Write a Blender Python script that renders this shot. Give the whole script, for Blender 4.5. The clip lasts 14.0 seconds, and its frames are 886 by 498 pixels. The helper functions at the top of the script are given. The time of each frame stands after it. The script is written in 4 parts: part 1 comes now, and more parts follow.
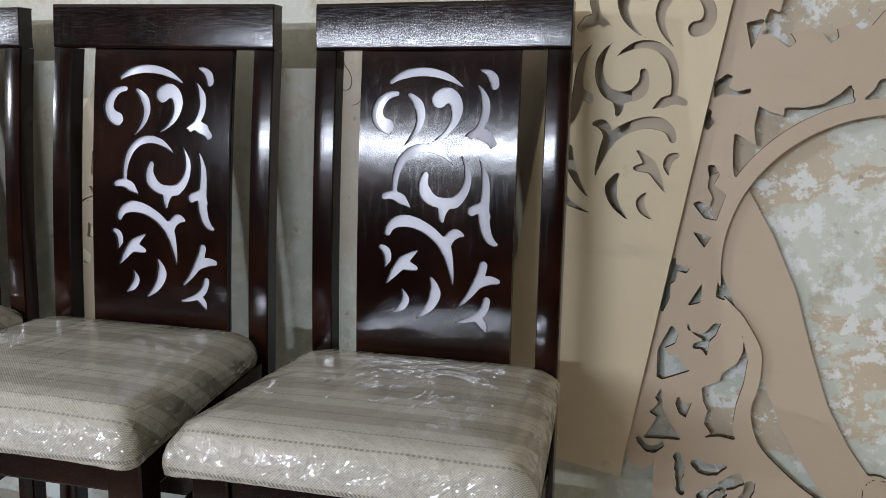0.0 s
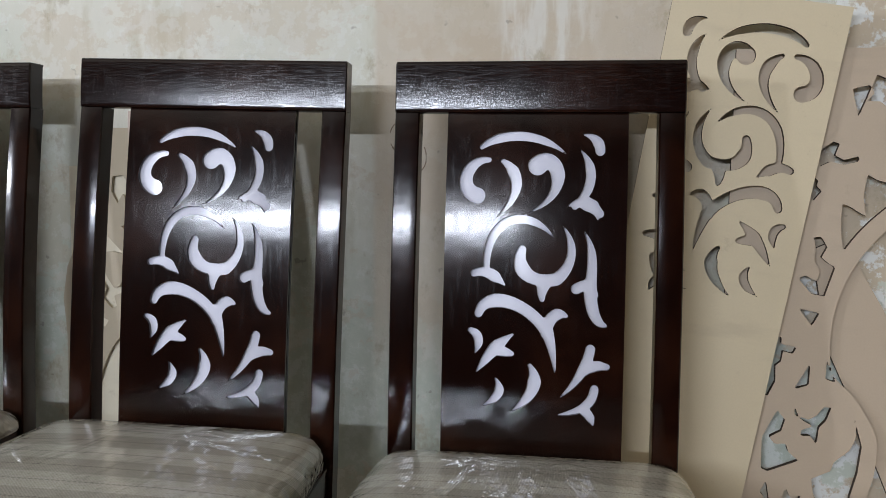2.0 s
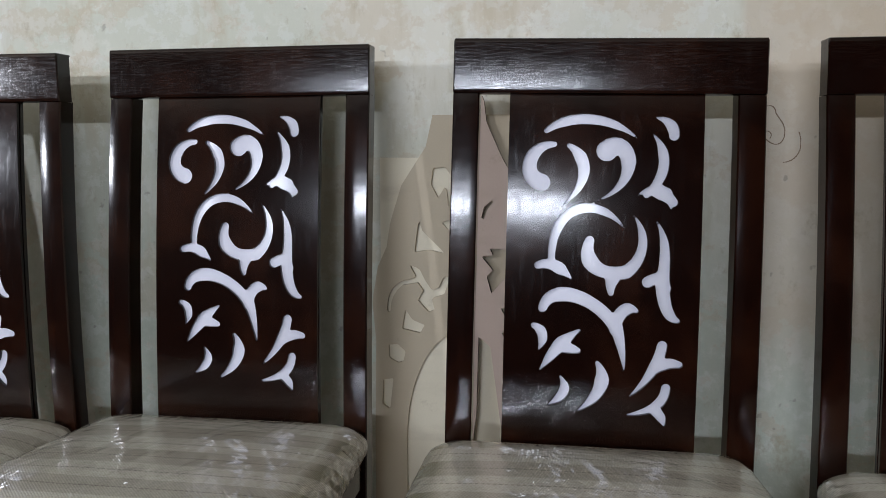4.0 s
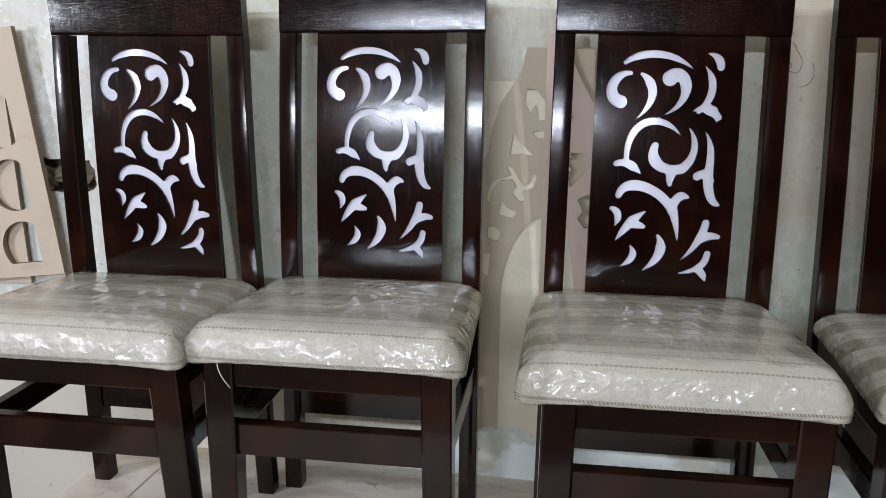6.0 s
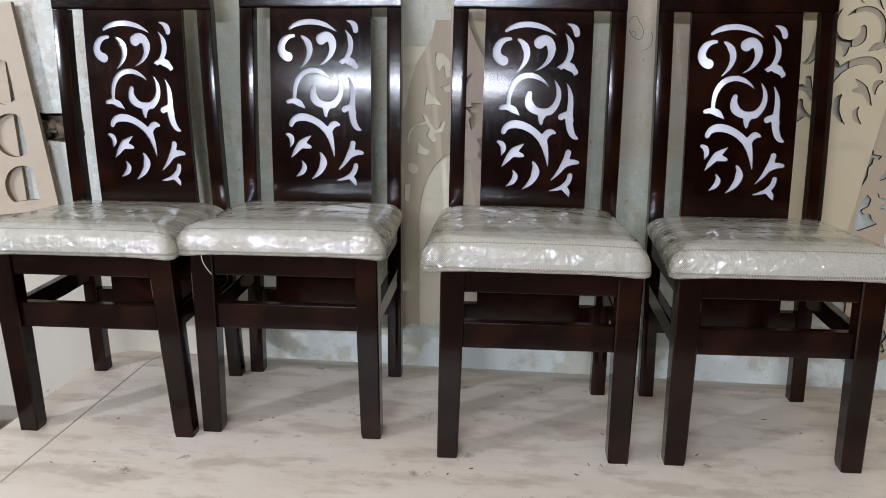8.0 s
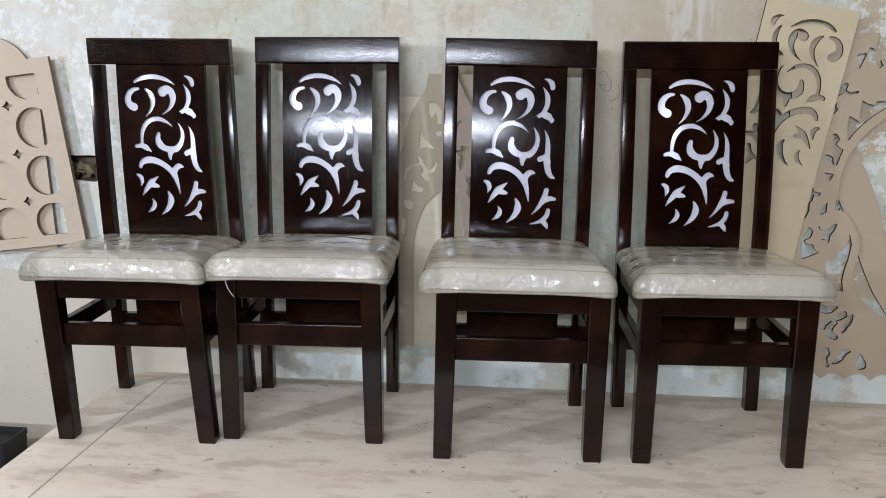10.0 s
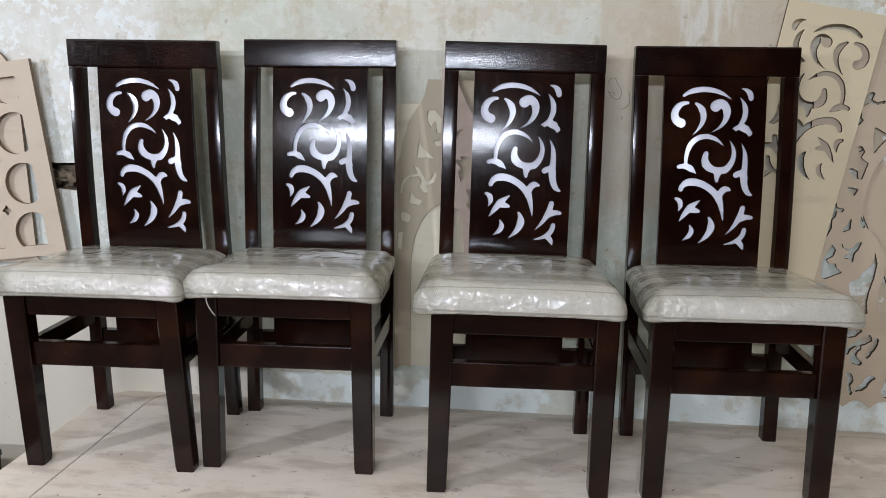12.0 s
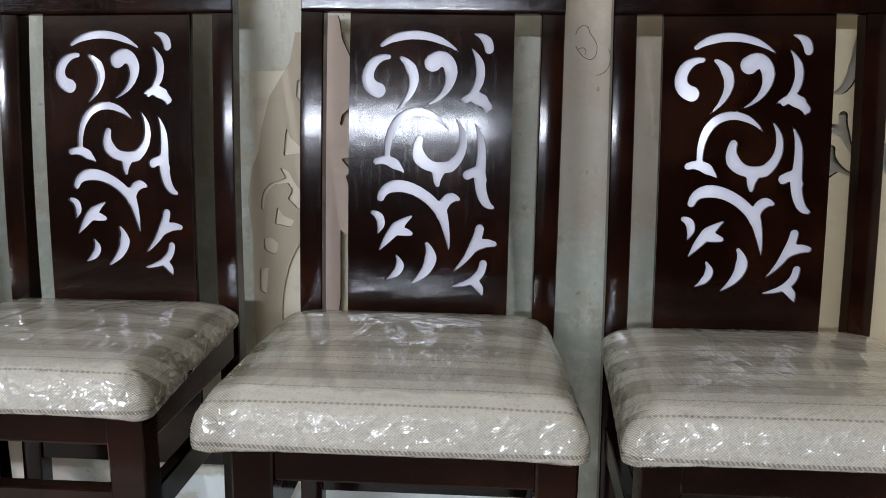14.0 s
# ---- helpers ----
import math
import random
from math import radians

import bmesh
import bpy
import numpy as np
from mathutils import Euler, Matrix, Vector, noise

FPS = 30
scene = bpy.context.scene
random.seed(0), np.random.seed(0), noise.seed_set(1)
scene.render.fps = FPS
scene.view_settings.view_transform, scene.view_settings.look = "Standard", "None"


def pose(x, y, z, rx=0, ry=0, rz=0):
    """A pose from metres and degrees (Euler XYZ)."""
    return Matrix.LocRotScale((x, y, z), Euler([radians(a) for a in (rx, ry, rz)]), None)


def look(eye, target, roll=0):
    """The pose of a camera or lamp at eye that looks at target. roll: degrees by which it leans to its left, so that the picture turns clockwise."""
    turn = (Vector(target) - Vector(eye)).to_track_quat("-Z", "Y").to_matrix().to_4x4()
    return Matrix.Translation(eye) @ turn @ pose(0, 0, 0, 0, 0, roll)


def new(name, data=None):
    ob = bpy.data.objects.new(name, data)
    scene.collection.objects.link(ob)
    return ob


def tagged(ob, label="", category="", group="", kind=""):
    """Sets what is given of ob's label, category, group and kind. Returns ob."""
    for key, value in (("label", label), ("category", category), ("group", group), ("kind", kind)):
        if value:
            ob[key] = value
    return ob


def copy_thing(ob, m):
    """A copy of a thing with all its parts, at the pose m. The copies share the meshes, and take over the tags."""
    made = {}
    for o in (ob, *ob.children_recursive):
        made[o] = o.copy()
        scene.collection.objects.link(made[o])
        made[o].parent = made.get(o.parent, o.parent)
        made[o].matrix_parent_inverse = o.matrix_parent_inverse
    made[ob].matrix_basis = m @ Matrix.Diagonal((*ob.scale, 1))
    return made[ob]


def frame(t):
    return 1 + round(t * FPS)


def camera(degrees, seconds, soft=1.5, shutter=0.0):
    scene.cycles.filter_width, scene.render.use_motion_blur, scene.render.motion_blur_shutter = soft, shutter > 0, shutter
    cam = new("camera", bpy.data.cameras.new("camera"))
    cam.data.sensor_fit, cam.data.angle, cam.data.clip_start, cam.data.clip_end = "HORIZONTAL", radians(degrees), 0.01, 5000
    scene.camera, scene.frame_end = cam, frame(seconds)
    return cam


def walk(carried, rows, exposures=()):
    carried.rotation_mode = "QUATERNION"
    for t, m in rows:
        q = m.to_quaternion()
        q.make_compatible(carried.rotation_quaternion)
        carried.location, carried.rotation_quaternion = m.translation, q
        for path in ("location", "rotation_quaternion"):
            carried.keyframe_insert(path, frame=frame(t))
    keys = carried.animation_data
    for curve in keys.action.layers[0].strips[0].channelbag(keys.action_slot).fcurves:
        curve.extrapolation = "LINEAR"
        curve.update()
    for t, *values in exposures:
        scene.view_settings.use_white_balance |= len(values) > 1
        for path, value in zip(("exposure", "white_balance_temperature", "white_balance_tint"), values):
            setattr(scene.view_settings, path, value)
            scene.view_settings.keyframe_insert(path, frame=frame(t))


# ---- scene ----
cam = camera(57.3, 14.0, soft=0.9)
PATH = [
    (0, (0.526, 0.585, 0.914), (-0.037, 2.463, 0.523), 0.5),
    (0.5, (0.482, 0.559, 0.911), (-0.045, 2.445, 0.505), 0.5),
    (1, (0.419, 0.555, 0.883), (-0.059, 2.447, 0.446), 0.9),
    (1.5, (0.328, 0.59, 0.868), (-0.095, 2.52, 0.561), 1.3),
    (2, (0.217, 0.657, 0.886), (-0.141, 2.615, 0.694), 0.8),
    (2.5, (0.059, 0.647, 0.886), (-0.254, 2.614, 0.7), 0.6),
    (3, (-0.083, 0.711, 0.882), (-0.383, 2.677, 0.667), 0.1),
    (3.5, (-0.236, 0.749, 0.893), (-0.569, 2.709, 0.674), -0.2),
    (4, (-0.371, 0.681, 0.905), (-0.745, 2.63, 0.652), 0.0),
    (4.2, (-0.435, 0.635, 0.892), (-0.8, 2.587, 0.652), 0.3),
    (6.3, (-0.501, 0.149, 0.93), (-0.858, 2.058, 0.453), 0.5),
    (6.5, (-0.51, 0.079, 0.921), (-0.844, 1.991, 0.438), 0.6),
    (7, (-0.495, -0.065, 0.922), (-0.752, 1.856, 0.427), 0.6),
    (7.5, (-0.433, -0.16, 0.901), (-0.651, 1.762, 0.389), 0.6),
    (8, (-0.354, -0.245, 0.908), (-0.58, 1.677, 0.404), 0.4),
    (8.2, (-0.336, -0.276, 0.903), (-0.571, 1.647, 0.405), 0.3),
    (10.3, (-0.354, -0.516, 0.95), (-0.538, 1.433, 0.541), 0.5),
    (10.5, (-0.353, -0.513, 0.948), (-0.537, 1.436, 0.542), 0.5),
    (11, (-0.36, -0.497, 0.952), (-0.543, 1.453, 0.551), 0.6),
    (11.5, (-0.358, -0.448, 0.953), (-0.547, 1.502, 0.552), 0.6),
    (12, (-0.341, -0.365, 0.932), (-0.547, 1.585, 0.542), 0.9),
    (12.5, (-0.357, -0.211, 0.937), (-0.579, 1.738, 0.546), 0.8),
    (13, (-0.377, 0.0, 0.94), (-0.58, 1.951, 0.553), 0.3),
    (13.5, (-0.306, 0.246, 0.918), (-0.572, 2.189, 0.525), 0.5),
    (14, (-0.182, 0.499, 0.876), (-0.419, 2.441, 0.46), 0.2),
]
walk(cam, [(t, look(eye, target, roll)) for t, eye, target, roll in PATH], [(0, -0.12), (2.0, -0.10), (3.0, -0.20), (3.5, -0.27), (4.2, -0.20), (6.3, -0.03), (10.3, -0.06), (14, -0.08)])

# ---- world and lamps ----
world = bpy.data.worlds.new("world")
scene.world = world
world.use_nodes = True
world.node_tree.nodes["Background"].inputs["Color"].default_value = (0.55, 0.6, 0.68, 1)
world.node_tree.nodes["Background"].inputs["Strength"].default_value = 0.02


def area_lamp(name, eye, target, size_x, size_y, watts, colour):
    data = bpy.data.lights.new(name, "AREA")
    data.shape, data.size, data.size_y, data.energy, data.color = "RECTANGLE", size_x, size_y, watts, colour
    ob = new(name, data)
    ob.matrix_world = look(eye, target)
    return ob


TUBE_X, TUBE_Y, TUBE_Z = -0.90, -2.2, 1.54
BULB = (-3.6, -0.9, 1.60)
area_lamp("tube_light_glow", (TUBE_X, TUBE_Y, TUBE_Z), (TUBE_X, 2, TUBE_Z - 0.35), 1.85, 0.05, 108, (0.815, 0.885, 1.03))
bulb_data = bpy.data.lights.new("wall_bulb_glow", "POINT")
bulb_data.energy, bulb_data.shadow_soft_size, bulb_data.color = 205, 0.045, (0.86, 0.91, 1.03)
bulb_glow = new("wall_bulb_glow", bulb_data)
bulb_glow.location = BULB


# ---- materials ----
def fresh(name):
    m = bpy.data.materials.new(name)
    m.use_nodes = True
    return m, m.node_tree, m.node_tree.nodes["Principled BSDF"]


def put(nt, node, **inputs):
    """Set a node's inputs by name: numbers, colours or sockets to link."""
    for key, value in inputs.items():
        socket = node.inputs[int(key[1:])] if key[0] == "i" and key[1:].isdigit() else node.inputs[key.replace("_", " ")]
        if isinstance(value, bpy.types.NodeSocket):
            nt.links.new(value, socket)
        else:
            socket.default_value = value
    return node


def add(nt, kind, **inputs):
    return put(nt, nt.nodes.new("ShaderNode" + kind), **inputs)


def calc(nt, op, a, b=0.0, c=0.0):
    n = nt.nodes.new("ShaderNodeMath")
    n.operation = op
    return put(nt, n, i0=a, i1=b, i2=c).outputs[0]


def mix(nt, fac, a, b):
    n = nt.nodes.new("ShaderNodeMix")
    n.data_type = "RGBA"
    return put(nt, n, i0=fac, i6=a, i7=b).outputs[2]


def noise_of(nt, where, scale, detail=4.0, rough=0.55):
    return add(nt, "TexNoise", Vector=where, Scale=scale, Detail=detail, Roughness=rough).outputs["Fac"]


def step(nt, value, low, high):
    n = add(nt, "MapRange", Value=value)
    n.interpolation_type = "SMOOTHSTEP"
    return put(nt, n, From_Min=low, From_Max=high).outputs["Result"]


def local(nt):
    return nt.nodes.new("ShaderNodeTexCoord").outputs["Object"]


def scaled(nt, where, s):
    return add(nt, "Mapping", Vector=where, Scale=s).outputs["Vector"]


def bump(nt, height, strength, distance):
    return add(nt, "Bump", Height=height, Strength=strength, Distance=distance).outputs["Normal"]


def rgb(r, g, b):
    return (r, g, b, 1.0)


def lacquer_material():
    m, nt, b = fresh("dark_lacquered_wood")
    where = local(nt)
    grain = noise_of(nt, scaled(nt, where, (30, 30, 3)), 6, 6, 0.6)
    cloud = noise_of(nt, where, 7, 3)
    col = mix(nt, grain, rgb(0.0024, 0.0006, 0.0003), rgb(0.0095, 0.0022, 0.0011))
    col = mix(nt, calc(nt, "MULTIPLY", step(nt, cloud, 0.42, 0.66), 0.75), col, rgb(0.020, 0.0058, 0.0026))
    fine = noise_of(nt, where, 170, 2)
    wave = noise_of(nt, scaled(nt, where, (3, 3, 4)), 5, 2)
    up = add(nt, "SeparateXYZ", Vector=where).outputs[2]
    head = step(nt, up, 0.974, 0.980)
    scuff = step(nt, noise_of(nt, scaled(nt, where, (12, 40, 200)), 3, 5, 0.7), 0.42, 0.7)
    pores = step(nt, noise_of(nt, scaled(nt, where, (130, 130, 7)), 1, 4, 0.65), 0.50, 0.72)
    rough = calc(nt, "MULTIPLY_ADD", calc(nt, "MULTIPLY", scuff, head), 0.11, calc(nt, "MULTIPLY_ADD", cloud, 0.05, 0.098))
    rough = calc(nt, "MULTIPLY_ADD", pores, 0.045, rough)
    put(nt, b, Base_Color=col, Roughness=rough, IOR=1.37)
    ridges = calc(nt, "MULTIPLY", calc(nt, "MULTIPLY", scuff, head), 0.07)
    h = calc(nt, "ADD", calc(nt, "ADD", calc(nt, "MULTIPLY", fine, 0.06), wave), ridges)
    h = calc(nt, "MULTIPLY_ADD", pores, 0.035, h)
    put(nt, b, Normal=bump(nt, h, 0.10, 0.003))
    return m


def inlay_material():
    m, nt, b = fresh("white_laminate")
    n = noise_of(nt, local(nt), 40, 3)
    put(nt, b, Base_Color=mix(nt, n, rgb(0.60, 0.60, 0.69), rgb(0.68, 0.68, 0.76)), Roughness=0.22)
    return m


def fabric_material():
    m, nt, b = fresh("striped_woven_fabric_under_film")
    where = local(nt)
    sep = add(nt, "SeparateXYZ", Vector=where)
    x, y, z = sep.outputs
    along = calc(nt, "ADD", calc(nt, "ADD", y, z), -0.512)
    wob = calc(nt, "MULTIPLY_ADD", noise_of(nt, where, 9, 2), 0.008, -0.004)
    s = calc(nt, "DIVIDE", calc(nt, "ADD", along, wob), 0.048)
    f = calc(nt, "FRACT", calc(nt, "ADD", s, 10.35))
    line = calc(nt, "SUBTRACT", 1.0, step(nt, calc(nt, "ABSOLUTE", calc(nt, "SUBTRACT", f, 0.5)), 0.014, 0.046))
    dash = step(nt, calc(nt, "SINE", calc(nt, "MULTIPLY", x, 900.0)), -0.6, 0.3)
    line = calc(nt, "MULTIPLY", line, calc(nt, "MULTIPLY_ADD", dash, 0.6, 0.35))
    bandf = calc(nt, "FRACT", calc(nt, "MULTIPLY", calc(nt, "ADD", s, 10.35), 0.5))
    band = step(nt, bandf, 0.48, 0.52)
    warp = calc(nt, "SINE", calc(nt, "MULTIPLY", x, 1500.0))
    weft = calc(nt, "SINE", calc(nt, "MULTIPLY", along, 1500.0))
    weave = calc(nt, "MULTIPLY_ADD", calc(nt, "MULTIPLY", warp, weft), 0.5, 0.5)
    fleck = noise_of(nt, where, 240, 3, 0.7)
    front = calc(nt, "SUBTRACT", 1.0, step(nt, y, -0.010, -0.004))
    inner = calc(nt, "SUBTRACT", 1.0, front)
    line = calc(nt, "MULTIPLY", line, inner)
    band = calc(nt, "MULTIPLY", band, inner)
    col = mix(nt, band, rgb(0.58, 0.555, 0.485), rgb(0.465, 0.44, 0.375))
    col = mix(nt, calc(nt, "MULTIPLY", step(nt, fleck, 0.45, 0.75), 0.5), col, rgb(0.27, 0.24, 0.20))
    # flanks: their own darker olive weave, deepened to paint in their shade
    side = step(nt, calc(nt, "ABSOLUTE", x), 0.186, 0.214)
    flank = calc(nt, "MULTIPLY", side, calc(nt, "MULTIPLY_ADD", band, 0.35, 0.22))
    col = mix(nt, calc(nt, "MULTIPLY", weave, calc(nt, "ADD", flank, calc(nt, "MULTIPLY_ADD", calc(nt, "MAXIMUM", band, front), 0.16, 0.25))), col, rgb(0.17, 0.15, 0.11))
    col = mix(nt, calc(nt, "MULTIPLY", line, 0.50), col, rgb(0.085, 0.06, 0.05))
    # olive tone and the flanks' painted shade share this mix
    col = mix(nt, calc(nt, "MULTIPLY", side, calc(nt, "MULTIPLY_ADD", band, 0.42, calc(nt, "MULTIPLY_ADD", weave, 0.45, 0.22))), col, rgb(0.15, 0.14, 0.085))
    # the braided seam along the foot of the front and flanks
    foot = calc(nt, "SUBTRACT", 1.0, step(nt, calc(nt, "ABSOLUTE", calc(nt, "ADD", z, -0.4525)), 0.0018, 0.0034))
    braid = step(nt, calc(nt, "SINE", calc(nt, "MULTIPLY", calc(nt, "MULTIPLY_ADD", z, 0.8, calc(nt, "ADD", x, y)), 1150.0)), -0.3, 0.3)
    col = mix(nt, calc(nt, "MULTIPLY", foot, calc(nt, "MULTIPLY_ADD", braid, 0.5, 0.2)), col, rgb(0.07, 0.05, 0.04))
    brow = calc(nt, "MULTIPLY", calc(nt, "SUBTRACT", 1.0, step(nt, calc(nt, "ABSOLUTE", calc(nt, "ADD", calc(nt, "ADD", along, wob), 0.030)), 0.0014, 0.0030)), calc(nt, "SUBTRACT", 1.0, step(nt, y, 0.02, 0.03)))
    col = mix(nt, calc(nt, "MULTIPLY", brow, calc(nt, "MULTIPLY_ADD", dash, 0.42, 0.18)), col, rgb(0.10, 0.075, 0.06))
    stretch = add(nt, "TexNoise", Vector=scaled(nt, where, (5, 3, 4)), Scale=3.0, Detail=3.0, Roughness=0.5, Distortion=0.8).outputs["Fac"]
    # folds of the film: small facets that meet in sharp creases
    drift = add(nt, "TexNoise", Vector=where, Scale=30.0, Detail=2.0).outputs["Color"]
    bent = add(nt, "VectorMath", i0=drift, i1=(0.022, 0.022, 0.022))
    bent.operation = "MULTIPLY"
    moved = add(nt, "VectorMath", i0=where, i1=bent.outputs[0])
    facets = add(nt, "TexVoronoi", Vector=scaled(nt, moved.outputs[0], (1.0, 0.8, 1.3)), Scale=58.0).outputs["Distance"]
    ripple = add(nt, "TexNoise", Vector=scaled(nt, where, (70, 30, 60)), Scale=1.0, Detail=1.5, Roughness=0.5, Distortion=1.2).outputs["Fac"]
    crease = calc(nt, "MULTIPLY_ADD", facets, 0.85, calc(nt, "MULTIPLY", ripple, 0.55))
    edge = calc(nt, "SUBTRACT", 1.0, step(nt, calc(nt, "MULTIPLY_ADD", y, 0.06, z), 0.490, 0.506))
    worry = step(nt, noise_of(nt, where, 7, 2), 0.46, 0.64)
    crumple = calc(nt, "MULTIPLY", crease, calc(nt, "ADD", calc(nt, "MULTIPLY", edge, 1.0), calc(nt, "MULTIPLY_ADD", worry, 0.17, 0.06)))
    film = calc(nt, "ADD", calc(nt, "MULTIPLY", stretch, 1.5), crumple)
    put(nt, b, Base_Color=col, Roughness=0.6, Coat_Weight=1.0, Coat_Roughness=0.07, Coat_IOR=2.3)
    put(nt, b, Normal=bump(nt, calc(nt, "MULTIPLY_ADD", crumple, 3.0, calc(nt, "ADD", weave, fleck)), 0.4, 0.0014), Coat_Normal=bump(nt, film, 1.0, 0.0050))
    return m


def board_material(name, light, dark):
    m, nt, b = fresh(name)
    where = local(nt)
    cloud, fibre = noise_of(nt, where, 4, 4), noise_of(nt, where, 320, 2)
    smear = step(nt, noise_of(nt, scaled(nt, where, (2, 2, 7)), 3, 5), 0.52, 0.8)
    col = mix(nt, cloud, light, dark)
    col = mix(nt, calc(nt, "MULTIPLY", smear, 0.3), col, rgb(0.33, 0.26, 0.19))
    col = mix(nt, calc(nt, "MULTIPLY", fibre, 0.12), col, rgb(0.20, 0.15, 0.10))
    grime = step(nt, noise_of(nt, where, 16, 6, 0.75), 0.60, 0.74)
    col = mix(nt, calc(nt, "MULTIPLY", grime, 0.35), col, rgb(0.30, 0.225, 0.15))
    put(nt, b, Base_Color=col, Roughness=0.62, Normal=bump(nt, fibre, 0.1, 0.001))
    return m


def wall_material():
    m, nt, b = fresh("old_painted_plaster")
    where = local(nt)
    sep = add(nt, "SeparateXYZ", Vector=where)
    x, y, z = sep.outputs
    big, mid = noise_of(nt, where, 1.7, 5, 0.6), noise_of(nt, where, 6, 6, 0.65)
    fine, grit = noise_of(nt, where, 28, 6, 0.7), noise_of(nt, where, 120, 3)
    col = mix(nt, step(nt, big, 0.38, 0.62), rgb(0.58, 0.585, 0.49), rgb(0.68, 0.65, 0.56))
    # long rubbed streaks and cloudy stains
    run = noise_of(nt, scaled(nt, where, (5, 1, 1.1)), 2.2, 6, 0.65)
    col = mix(nt, calc(nt, "MULTIPLY", step(nt, run, 0.49, 0.62), 0.60), col, rgb(0.51, 0.465, 0.345))
    col = mix(nt, calc(nt, "MULTIPLY", step(nt, mid, 0.55, 0.64), 0.45), col, rgb(0.74, 0.73, 0.66))
    # cool green wash on the lower middle
    low = calc(nt, "SUBTRACT", 1.0, step(nt, calc(nt, "ADD", z, calc(nt, "MULTIPLY", mid, 0.5)), 0.75, 1.25))
    col = mix(nt, calc(nt, "MULTIPLY", low, 0.55), col, mix(nt, step(nt, fine, 0.4, 0.6), rgb(0.44, 0.52, 0.43), rgb(0.56, 0.62, 0.54)))
    # tan patches where the top coat has gone
    right = step(nt, x, 0.45, 0.6)
    worn = calc(nt, "MULTIPLY_ADD", right, 0.035, noise_of(nt, scaled(nt, where, (1, 1, 1.6)), 4.2, 7, 0.62))
    tan = step(nt, calc(nt, "MULTIPLY_ADD", fine, 0.34, worn), 0.685, 0.715)
    col = mix(nt, calc(nt, "MULTIPLY", tan, calc(nt, "MULTIPLY_ADD", right, 0.55, 0.30)), col, rgb(0.50, 0.37, 0.23))
    # white flakes of filler
    white = step(nt, calc(nt, "MULTIPLY_ADD", mid, -0.45, fine), 0.285, 0.36)
    left = calc(nt, "SUBTRACT", 1.0, step(nt, calc(nt, "ADD", x, calc(nt, "MULTIPLY", mid, 0.3)), -1.42, -1.25))
    zone = calc(nt, "MAXIMUM", calc(nt, "MULTIPLY", right, 0.85), calc(nt, "MAXIMUM", calc(nt, "MULTIPLY", left, 0.95), 0.22))
    col = mix(nt, calc(nt, "MULTIPLY", left, 0.4), col, rgb(0.78, 0.79, 0.79))
    col = mix(nt, calc(nt, "MULTIPLY", white, zone), col, rgb(0.78, 0.80, 0.78))
    col = mix(nt, calc(nt, "MULTIPLY", right, 0.15), col, rgb(0.70, 0.725, 0.67))
    # a square of browner paint above the chairs
    px = calc(nt, "MULTIPLY", step(nt, x, -0.165, -0.15), calc(nt, "SUBTRACT", 1.0, step(nt, calc(nt, "ADD", x, calc(nt, "MULTIPLY", fine, 0.1)), 0.42, 0.5)))
    patch = calc(nt, "MULTIPLY", px, step(nt, calc(nt, "ADD", z, calc(nt, "MULTIPLY", fine, 0.12)), 0.55, 0.72))
    col = mix(nt, calc(nt, "MULTIPLY", patch, 0.6), col, rgb(0.53, 0.43, 0.32))
    # a chalky smear wiped upwards beside it
    sx = calc(nt, "MULTIPLY", step(nt, x, 0.04, 0.08), calc(nt, "SUBTRACT", 1.0, step(nt, x, 0.17, 0.24)))
    smear = calc(nt, "MULTIPLY", calc(nt, "MULTIPLY", sx, step(nt, z, 1.02, 1.06)), step(nt, noise_of(nt, scaled(nt, where, (12, 1, 2.5)), 2.5, 4, 0.6), 0.42, 0.58))
    col = mix(nt, calc(nt, "MULTIPLY", smear, 0.55), col, rgb(0.74, 0.735, 0.68))
    # smooth plaster below, at the bare end
    end = calc(nt, "SUBTRACT", 1.0, step(nt, calc(nt, "ADD", x, calc(nt, "MULTIPLY", mid, 0.1)), -1.16, -1.10))
    base = calc(nt, "MULTIPLY", end, calc(nt, "SUBTRACT", 1.0, step(nt, calc(nt, "ADD", z, calc(nt, "MULTIPLY", mid, 0.06)), 0.31, 0.33)))
    col = mix(nt, base, col, rgb(0.60, 0.55, 0.47))
    blot = noise_of(nt, scaled(nt, where, (1.4, 1, 1)), 9, 7, 0.72)
    col = mix(nt, calc(nt, "MULTIPLY", step(nt, blot, 0.57, 0.70), calc(nt, "MULTIPLY", calc(nt, "MULTIPLY_ADD", base, -0.5, 0.60), calc(nt, "MULTIPLY_ADD", step(nt, z, 0.15, 0.45), 0.65, 0.35))), col, rgb(0.36, 0.30, 0.19))
    # a whitewashed strip with brown rubs where the plaster meets the stand
    skirt = calc(nt, "MULTIPLY", calc(nt, "SUBTRACT", 1.0, step(nt, calc(nt, "ADD", z, calc(nt, "MULTIPLY", fine, 0.03)), 0.045, 0.055)), calc(nt, "SUBTRACT", 1.0, end))
    col = mix(nt, calc(nt, "MULTIPLY", skirt, 0.85), col, mix(nt, calc(nt, "MULTIPLY", step(nt, mid, 0.50, 0.60), 0.6), rgb(0.78, 0.83, 0.81), rgb(0.46, 0.40, 0.28)))
    spots = step(nt, noise_of(nt, where, 42, 2), 0.70, 0.76)
    col = mix(nt, calc(nt, "MULTIPLY", spots, 0.5), col, rgb(0.22, 0.19, 0.15))
    rough = calc(nt, "MULTIPLY_ADD", fine, 0.2, 0.6)
